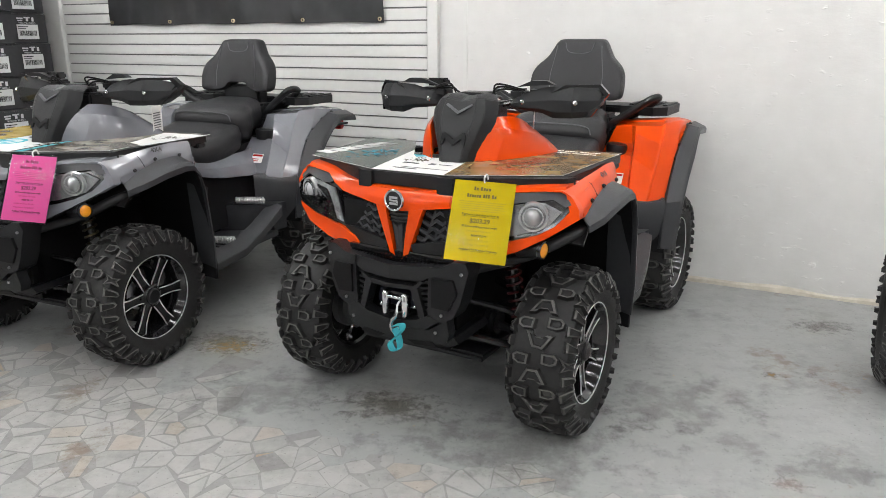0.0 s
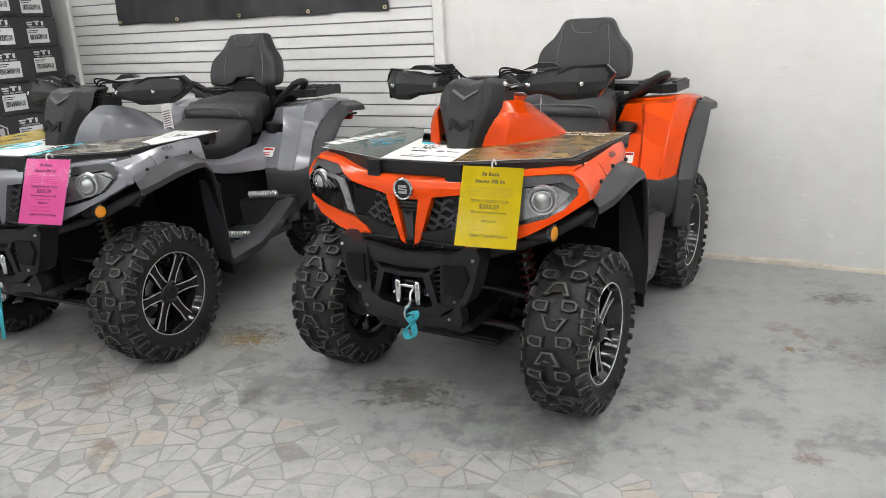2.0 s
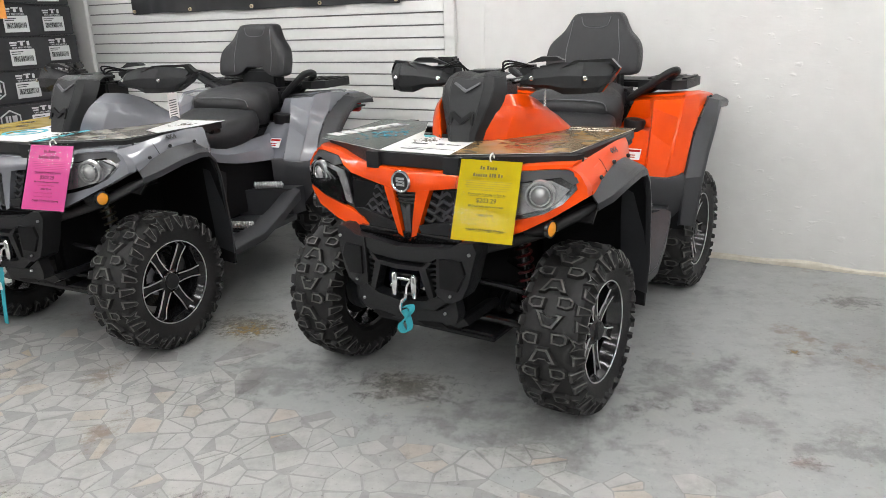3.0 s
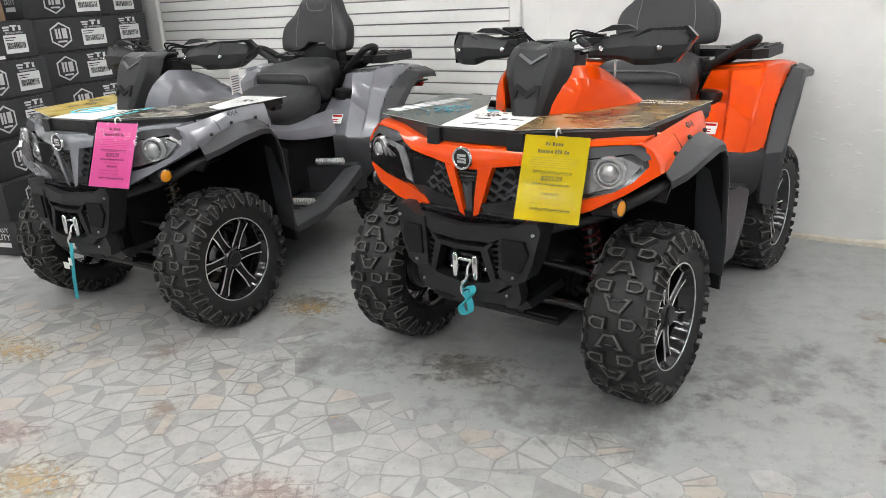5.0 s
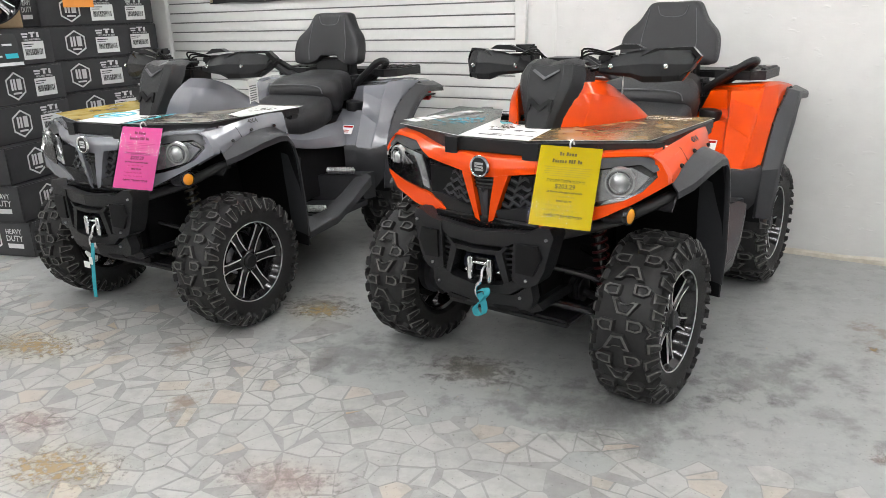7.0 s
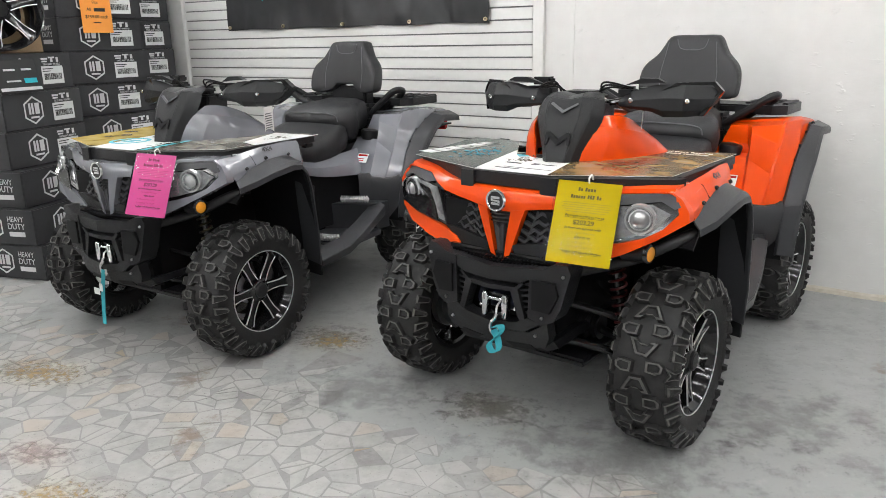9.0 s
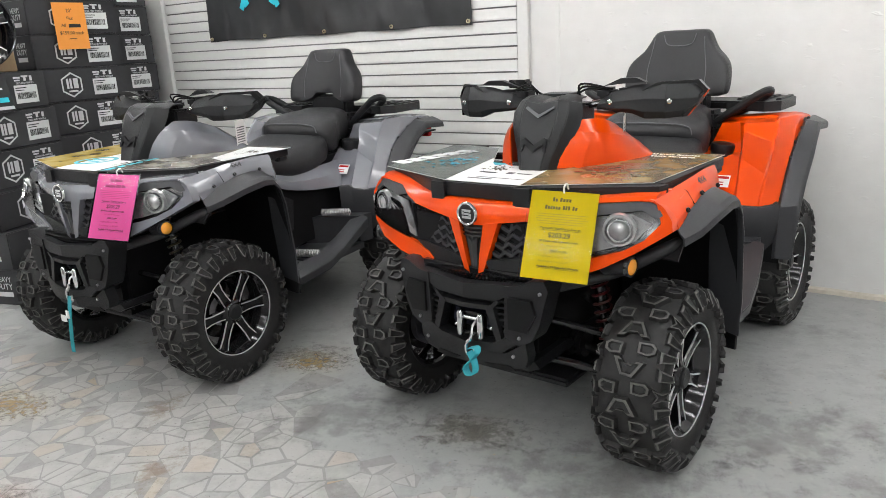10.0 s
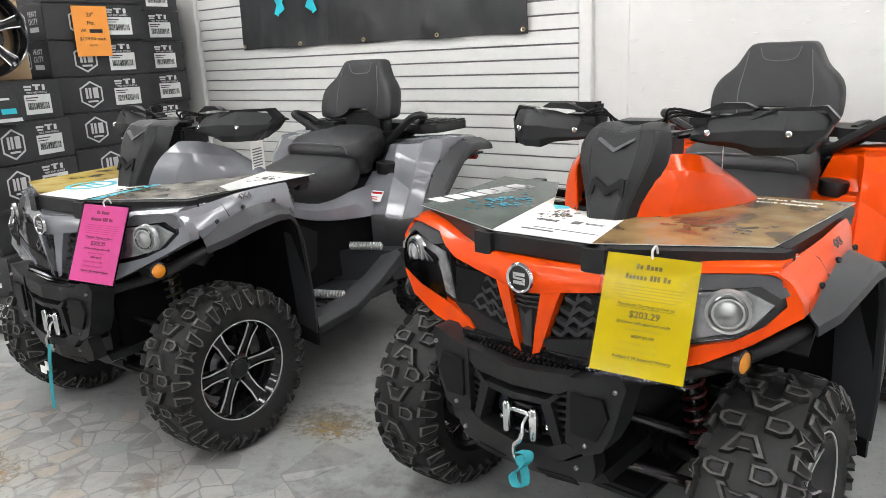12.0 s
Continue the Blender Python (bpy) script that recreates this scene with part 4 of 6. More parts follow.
def fenders(bike, paint):
    for s in (1, -1):
        g = [[(0.38, 0.16, 0.945), (0.545, 0.19, 0.955), (0.557, 0.192, 0.953), (0.588, 0.212, 0.925), (0.612, 0.236, 0.885), (0.612, 0.262, 0.852)],
             [(0.38, 0.27, 0.935), (0.53, 0.3, 0.942), (0.556, 0.31, 0.962), (0.592, 0.32, 0.938), (0.611, 0.328, 0.905), (0.614, 0.33, 0.88)],
             [(0.38, 0.45, 0.935), (0.55, 0.45, 0.942), (0.573, 0.455, 0.983), (0.592, 0.455, 0.967), (0.608, 0.46, 0.938), (0.613, 0.46, 0.91)],
             [(0.38, 0.6, 0.935), (0.545, 0.6, 0.945), (0.57, 0.605, 0.99), (0.589, 0.61, 0.968), (0.602, 0.613, 0.934), (0.606, 0.613, 0.905)],
             [(0.38, 0.73, 0.935), (0.535, 0.72, 0.95), (0.562, 0.716, 0.983), (0.574, 0.716, 0.96), (0.583, 0.712, 0.92), (0.588, 0.705, 0.88)],
             [(0.36, 0.8, 0.86), (0.5, 0.785, 0.88), (0.535, 0.775, 0.9), (0.548, 0.765, 0.89), (0.558, 0.755, 0.87), (0.565, 0.745, 0.84)]]
        part("front_fender", mir(sheet(g, 0.006, 0.006), s), paint, bike, "", 24)
        seam = [(0.556, 0.372, 0.968), (0.59, 0.378, 0.952), (0.614, 0.385, 0.91)]
        part("fender_seam", mir(tube(seam, 0.0018, 6), s), LINER, bike)
        part("fender_label", mir(prism([(0.527, 0.29), (0.55, 0.27), (0.562, 0.325), (0.539, 0.345)], lambda x, y, d: (x, y, 0.963 + (x - 0.545) * 0.1 + d), 0.0015), s), WHITE, bike)
        arch = [(0.262, 0.856, 0.632, 0.83), (0.33, 0.896, 0.662, 0.85), (0.45, 0.926, 0.678, 0.88), (0.56, 0.931, 0.684, 0.895), (0.615, 0.923, 0.687, 0.887), (0.65, 0.885, 0.689, 0.845), (0.675, 0.8, 0.691, 0.765), (0.69, 0.66, 0.69, 0.64), (0.705, 0.52, 0.69, 0.5), (0.715, 0.38, 0.68, 0.36)]
        rows = []
        for i, (y, z, o, zo) in enumerate(arch):
            k = max(0, min(1, (i - 3.5) / 3))
            rows.append([(0.607 - 0.04 * k, y + 0.002, z), (o - 0.016, y, zo + 0.012 * (1 - k)), (o, y - 0.003, zo - 0.004), (o + 0.001, y - 0.014 * k, zo - 0.03 * (1 - k))])
        part("front_flare", mir(sheet(rows, 0.008, 0.004), s), FLARE, bike, "charcoal wheel arch flare", 20)
        for y, z in ((0.328, 0.902), (0.45, 0.934), (0.6, 0.932)):
            part("flare_clip", mir(bolt((0.614, y, z), (1, -0.2, 0.5), 0.008), s), BLACK, bike)
        # wheel well and mudguard
        part("mud_guard", mir(sheet([[(0.2, y + 0.04, z), (0.4, y + 0.015, z), (0.6, y + 0.0, z), (0.672, y - 0.015, z)] for y, z in ((0.635, 0.88), (0.685, 0.78), (0.71, 0.62), (0.725, 0.5), (0.74, 0.37), (0.735, 0.3))], 0.012), s), LINER, bike)
        part("well_liner", mir(sheet([[(0.22, y, z), (0.42, y, z + 0.01), (0.62, y, z)] for y, z in ((0.24, 0.76), (0.32, 0.84), (0.5, 0.875), (0.64, 0.86), (0.72, 0.8))], 0.01), s), LINER, bike)
        # body behind the wheel up to the footwell
        # rear fender: sill, flank, shoulder, edge and deck of each upright panel, from the seat outwards
        grid = [[(0.2, 1.46, 0.69), (0.2, 1.65, 0.87), (0.2, 1.69, 0.877), (0.22, 1.73, 0.92), (0.25, 1.75, 1.0), (0.24, 1.8, 1.005)],
                [(0.405, 1.482, 0.668), (0.375, 1.632, 0.866), (0.368, 1.7, 0.874), (0.355, 1.71, 0.92), (0.345, 1.72, 1.012), (0.33, 1.78, 1.02)],
                [(0.415, 1.474, 0.666), (0.398, 1.585, 0.864), (0.396, 1.605, 0.92), (0.394, 1.618, 0.985), (0.388, 1.64, 1.016), (0.375, 1.74, 1.028)],
                [(0.495, 1.512, 0.652), (0.505, 1.578, 0.8), (0.515, 1.6, 0.89), (0.519, 1.62, 0.94), (0.512, 1.68, 1.022), (0.495, 1.76, 1.034)],
                [(0.505, 1.508, 0.652), (0.52, 1.574, 0.8), (0.529, 1.597, 0.89), (0.533, 1.617, 0.945), (0.527, 1.69, 1.036), (0.506, 1.77, 1.044)],
                [(0.573, 1.572, 0.656), (0.582, 1.62, 0.81), (0.587, 1.665, 0.88), (0.586, 1.73, 0.94), (0.566, 1.81, 1.04), (0.535, 1.84, 1.05)],
                [(0.586, 1.69, 0.87), (0.588, 1.72, 0.9), (0.588, 1.78, 0.94), (0.586, 1.85, 0.985), (0.574, 1.9, 1.03), (0.54, 1.92, 1.045)],
                [(0.57, 2.12, 0.97), (0.57, 2.12, 0.98), (0.57, 2.12, 0.99), (0.565, 2.12, 1.0), (0.555, 2.12, 1.012), (0.525, 2.12, 1.02)]]
        grid = [row + [(0.17, row[-1][1] + 0.06, row[-1][2] - 0.03)] for row in grid]
        part("rear_fender", mir(sheet(grid, 0.006, 0.005), s), paint, bike, "", 18)
        sill = [(0.36, 1.44, 0.672), (0.413, 1.47, 0.672), (0.43, 1.478, 0.655), (0.5, 1.508, 0.648), (0.56, 1.55, 0.655), (0.58, 1.566, 0.67)]
        part("side_panel", mir(sheet([[(x - 0.012, y + 0.014, z + 0.004), (x, y - 0.004, z + 0.003), (x + 0.006, y - 0.008, z - 0.02), (x + 0.004, y - 0.002, 0.53), (x - 0.03, y + 0.03, 0.4)] for x, y, z in sill], 0.01, 0.004), s), FLARE, bike)
        edge = [((0.575, 1.53, 0.42), (0.655, 1.53, 0.42)), ((0.579, 1.556, 0.651), (0.666, 1.585, 0.66)), ((0.585, 1.615, 0.78), (0.668, 1.66, 0.78)), ((0.59, 1.675, 0.885), (0.668, 1.765, 0.882)), ((0.591, 1.78, 0.955), (0.66, 1.85, 0.945)), ((0.588, 1.9, 1.006), (0.648, 1.95, 0.985)), ((0.57, 2.13, 1.004), (0.64, 2.15, 0.97))]
        rows = []
        for p, q in edge:
            p, q = Vector(p), Vector(q)
            rows.append([p + Vector((-0.01, 0.01, -0.004)), p + Vector((0.008, -0.006, 0.006)), p.lerp(q, 0.88) + Vector((0, -0.006, 0.008)), q, q + Vector((-0.006, 0.02, -0.03))])
        part("rear_flare", mir(sheet(rows, 0.008, 0.005), s), FLARE, bike, "charcoal wheel arch flare", 20)
        for y, z in ((1.66, 0.865), (1.73, 0.926), (1.83, 0.978), (1.94, 1.012)):
            part("flare_bolt", mir(bolt((0.592, y, z), (1, -0.4, 0.3), 0.009), s), BLACK, bike)
        part("rear_liner", mir(sheet([[(0.2, y, z), (0.6, y, z)] for y, z in ((1.54, 0.4), (1.57, 0.6), (1.66, 0.75), (1.8, 0.86), (2.0, 0.93), (2.12, 0.93))], 0.01), s), LINER, bike)
        part("tail_light", mir(box(0.46, 0.54, 2.13, 2.17, 0.88, 0.95, 0.008), s), REDLENS, bike, "red tail light lens")
        # footwell
        part("foot_board", mir(prism([(0.2, 0.75), (0.56, 0.76), (0.58, 0.95), (0.54, 1.4), (0.2, 1.5)], lambda x, y, d: (x, y, 0.345 + d), 0.03, 0.006), s), FLARE, bike)
        for k in range(5):
            part("tread_rib", mir(box(0.3, 0.5, 0.86 + 0.05 * k, 0.872 + 0.05 * k, 0.374, 0.382, 0.002), s), BLACK, bike)
        part("foot_edge", mir(sheet([[(0.5, 0.76, 0.376), (0.57, 0.76, 0.36), (0.615, 0.76, 0.345), (0.615, 0.76, 0.31)], [(0.52, 1.0, 0.4), (0.59, 1.0, 0.395), (0.635, 1.0, 0.38), (0.635, 1.0, 0.34)], [(0.5, 1.2, 0.45), (0.57, 1.2, 0.455), (0.61, 1.2, 0.445), (0.61, 1.2, 0.4)], [(0.46, 1.42, 0.52), (0.53, 1.42, 0.53), (0.565, 1.42, 0.52), (0.565, 1.42, 0.46)]], 0.012, 0.003), s), FLARE, bike)
        part("step_block", mir(prism([(0.2, 1.23), (0.515, 1.4), (0.53, 1.5), (0.2, 1.54)], lambda x, y, d: (x, y, 0.37 + d), 0.155, 0.01), s), FLARE, bike)
        part("step_wall", mir(prism([(0.2, 1.14), (0.225, 1.13), (0.225, 1.5), (0.2, 1.5)], lambda x, y, d: (x, y, 0.37 + d), 0.33, 0.008), s), BLACK, bike)
        part("inner_panel", mir(sheet([[(0.26, 0.76, 0.36), (0.25, 0.78, 0.62), (0.22, 0.82, 0.86)], [(0.27, 1.0, 0.36), (0.25, 1.0, 0.6), (0.23, 1.0, 0.78)], [(0.28, 1.2, 0.4), (0.27, 1.2, 0.58), (0.26, 1.2, 0.75)], [(0.3, 1.6, 0.4), (0.3, 1.55, 0.58), (0.3, 1.5, 0.72)]], 0.01), s), LINER, bike)
        for (x0, x1, y, z) in ((-0.085, 0.085, 0, 0), (-0.0851, 0.0851, 0, 0)):
            teeth = tube([(x0, y, z), (x1, y, z)], 0.009, 10)
            for k in range(11):
                x = x0 + 0.01 + (x1 - x0 - 0.02) * k / 10
                bmesh.ops.create_cone(teeth, segments=8, radius1=0.021, radius2=0.021, depth=0.005, cap_ends=True, matrix=Matrix.Translation((x, y, z)) @ pose(0, 0, 0, 0, 82, 0))
            at = pose(0.41, 1.33, 0.555, 0, 0, 25) if x1 == 0.085 else pose(0.453, 1.005, 0.405, 0, 0, 20)
            part("foot_peg", mir(moved(teeth, at), s), STEEL, bike, "serrated bright metal foot peg")
        part("tank_side", mir(sheet(refine([[(0.2, 0.74, 1.0), (0.29, 0.74, 0.93), (0.27, 0.76, 0.86)], [(0.2, 0.88, 0.9), (0.29, 0.9, 0.85), (0.285, 0.92, 0.79)], [(0.23, 1.0, 0.83), (0.295, 1.02, 0.79), (0.295, 1.03, 0.74)], [(0.24, 1.12, 0.795), (0.3, 1.13, 0.76), (0.305, 1.14, 0.71)], [(0.24, 1.24, 0.79), (0.31, 1.25, 0.75), (0.32, 1.26, 0.69)], [(0.25, 1.38, 0.8), (0.33, 1.37, 0.752), (0.345, 1.36, 0.685)], [(0.25, 1.47, 0.805), (0.33, 1.45, 0.755), (0.355, 1.43, 0.68)], [(0.24, 1.61, 0.815), (0.29, 1.565, 0.76), (0.34, 1.5, 0.68)]]), 0.006), s), paint, bike)
        # decals
        p = page((s * 0.596, 0.47, 0.966), (0, s, 0.0), (-s * 0.57, 0, 0.82))
        part("lettering", writing("4X4", 0.03, p @ pose(0, 0, 0.011), squeeze=1.25, bold=0.0006), INK, bike)
        q = page((s * 0.333, 1.522, 0.762), (1, s * 0.03, 0.0), (0, 0.6, 0.8))
        lab = part("warning_label", bars([(0, 0, 0.075, 0.06)], q @ pose(-0.0, 0, 0.006), 0.001), WHITE, bike, "small white warning label with red band")
        part("label_print", bars([(0, 0.018, 0.066, 0.012), (-0.01, -0.006, 0.045, 0.005), (-0.01, -0.018, 0.045, 0.005)], q @ pose(0, 0, 0.0075)), REDLENS, lab)
        part("brand_bar", bars([(0, 0, 0.14, 0.016)], page((s * 0.565, 1.98, 1.0), (0, s, -0.1), (-0.5 * s, 0, 1)) @ pose(0, 0, 0.01)), INK, bike)


def cockpit(bike, paint):
    rows = []
    for z, hw, y in ((0.98, 0.066, 0.335), (1.03, 0.08, 0.352), (1.09, 0.103, 0.377), (1.145, 0.123, 0.402), (1.19, 0.127, 0.426), (1.226, 0.114, 0.452), (1.24, 0.1, 0.49), (1.238, 0.09, 0.57)):
        rows.append([(1.1 * hw * f, y + g * 0.075, z - 0.014 * g * g - (0.012 if abs(f) < 0.1 and z > 1.2 else 0)) for f, g in ((-1, 1), (-0.74, 0.28), (-0.5, 0.02), (0, 0.06), (0.5, 0.02), (0.74, 0.28), (1, 1))])
    part("front_pod", sheet(rows, 0.006, 0.004), BLACK, bike, "black textured handlebar pod", 22)
    lay = lambda x, z, d: (x, 0.357 + (z - 1.03) * 0.43 - abs(x) * 0.05 + d, z)
    part("pod_mark", both([(0.0, 1.075), (0.036, 1.1), (0.05, 1.096), (0.05, 1.05), (0.04, 1.056), (0.036, 1.079), (0.0, 1.052)], 0.016, -0.01, 0.0, lay), LINER, bike)
    part("pod_chevron", both([(0.0, 1.178), (0.052, 1.206), (0.056, 1.2), (0.0, 1.168)], 0.012, -0.01, 0, lambda x, z, d: (x, 0.427 + (z - 1.18) * 0.72 - abs(x) * 0.05 + d, z)), THREAD, bike)
    for s in (1, -1):
        g = [[(0.078, 0.4, 0.95), (0.088, 0.405, 0.99), (0.108, 0.43, 1.06), (0.132, 0.47, 1.115), (0.14, 0.535, 1.152)],
             [(0.165, 0.465, 0.95), (0.17, 0.47, 0.99), (0.18, 0.495, 1.055), (0.184, 0.535, 1.108), (0.17, 0.585, 1.15)],
             [(0.235, 0.6, 0.95), (0.238, 0.605, 0.99), (0.238, 0.62, 1.04), (0.226, 0.635, 1.088), (0.19, 0.655, 1.134)],
             [(0.285, 0.745, 0.945), (0.285, 0.748, 0.985), (0.272, 0.75, 1.022), (0.24, 0.752, 1.062), (0.185, 0.755, 1.098)],
             [(0.315, 0.86, 0.92), (0.305, 0.86, 0.955), (0.28, 0.86, 0.985), (0.235, 0.86, 1.018), (0.17, 0.86, 1.045)],
             [(0.32, 0.94, 0.88), (0.305, 0.94, 0.91), (0.275, 0.94, 0.94), (0.22, 0.94, 0.962), (0.15, 0.94, 0.98)]]
        part("tank_cover", mir(sheet(refine(g), 0.006), s), paint, bike, "", 14)
        part("cover_trim", mir(sheet([[(0.24, 0.6, 0.945), (0.25, 0.6, 0.985)], [(0.3, 0.74, 0.93), (0.303, 0.74, 0.968)], [(0.33, 0.86, 0.9), (0.325, 0.86, 0.935)]], 0.01), s), BLACK, bike)
        # handlebar half, grip, guard
        part("handlebar", mir(tube(curve([(0, 0.64, 1.16), (0.1, 0.66, 1.19), (0.24, 0.7, 1.21), (0.46, 0.78, 1.2)]), 0.012, 10), s), DARKSTEEL, bike)
        part("grip", mir(tube([(0.3, 0.722, 1.208), (0.31, 0.726, 1.208), (0.45, 0.776, 1.2), (0.46, 0.78, 1.2)], 0.018, 12, (0.021, 0.017, 0.017, 0.022)), s), LINER, bike)
        part("brake_lever", mir(tube(curve([(0.22, 0.66, 1.2), (0.3, 0.665, 1.2), (0.44, 0.72, 1.19)]), 0.006, 8), s), DARKSTEEL, bike)
        part("switch_box", mir(merge(box(0.2, 0.28, 0.66, 0.73, 1.19, 1.25, 0.01), box(0.14, 0.2, 0.62, 0.7, 1.215, 1.255, 0.01)), s), BLACK, bike)
        if s < 0:
            part("reservoir", mir(box(0.15, 0.235, 0.63, 0.69, 1.258, 1.29, 0.008), s), GLOSSBLACK, bike)
        sh = lambda x, z, d: (x, 0.585 + 1.4 * (x - 0.28) ** 2 + 0.8 * max(0, x - 0.42) + d, z)
        span = [(0.15, 1.18, 1.196, 1.213), (0.2, 1.174, 1.206, 1.24), (0.285, 1.166, 1.214, 1.264), (0.33, 1.147, 1.218, 1.268), (0.4, 1.147, 1.216, 1.266), (0.455, 1.15, 1.212, 1.262), (0.488, 1.186, 1.212, 1.25), (0.505, 1.222, 1.228, 1.236)]
        shell = []
        for x, zb, zm, zt in span:
            y = sh(x, 0, 0)[1]
            shell.append([(x, y + 0.07, zb + 0.004), (x, y + 0.008, zb), (x, y - 0.004, zb + 0.35 * (zm - zb)), (x, y - 0.002, zm), (x, y + 0.03, zt), (x, y + 0.085, zt - 0.012)])
        guard = part("hand_guard", mir(sheet(shell, 0.008, 0.002), s), BLACK, bike, "black plastic hand guard", 16)
        slant = lambda x, z, d: (x, sh(x, z, 0)[1] + 0.62 * max(0, z - 1.214) + d, z)
        part("guard_visor", plate([(0.315, 1.243), (0.366, 1.273), (0.484, 1.273), (0.514, 1.236), (0.464, 1.15), (0.45, 1.15), (0.499, 1.235), (0.478, 1.262), (0.37, 1.262)], 0.03, s, -0.006, 0.003, slant), GLOSSBLACK, guard, "gloss black guard lip")
        part("guard_wing", plate([(0.17, 1.262), (0.24, 1.29), (0.3, 1.29), (0.33, 1.275), (0.24, 1.27)], 0.03, s, 0.014, 0.005, sh), BLACK, guard)
        for x, z in ((0.205, 1.207), (0.415, 1.207)):
            p = sh(x, z, -0.005)
            part("guard_bolt", mir(bolt(p, (0, -1, 0), 0.009), s), CHROME, guard)
        for k in range(3):
            part("control_cable", mir(tube(curve([(0.16 + 0.02 * k, 0.63, 1.25), (0.1, 0.61 - 0.02 * k, 1.25 + 0.012 * k), (0.04 + 0.02 * k, 0.62, 1.2), (0.04, 0.66, 1.1)]), 0.004, 6), s), LINER, bike)
    part("instrument", merge(box(-0.07, 0.07, 0.56, 0.68, 1.2, 1.24, 0.012), box(-0.1, 0.1, 0.58, 0.72, 1.12, 1.2, 0.01)), BLACK, bike)
    part("steering_stem", tube([(0, 0.7, 0.9), (0, 0.66, 1.18)], 0.03, 12), DARKSTEEL, bike)
    part("tank_top", sheet(refine([[(-0.13, 0.62, 1.12), (0, 0.6, 1.13), (0.13, 0.62, 1.12)], [(-0.145, 0.76, 1.09), (0, 0.75, 1.1), (0.145, 0.76, 1.09)], [(-0.15, 0.88, 1.0), (0, 0.88, 1.015), (0.15, 0.88, 1.0)], [(-0.18, 1.0, 0.93), (0, 1.0, 0.95), (0.18, 1.0, 0.93)]]), 0.01), BLACK, bike)


def seat_ring(y, hw, zt, zb):
    pts = []
    for k in range(16):
        a = 2 * math.pi * k / 16
        c, s = math.cos(a), math.sin(a)
        pts.append((hw * math.copysign(abs(c) ** 0.55, c), y, (zt + zb) / 2 + (zt - zb) / 2 * math.copysign(abs(s) ** 0.5, s)))
    return pts


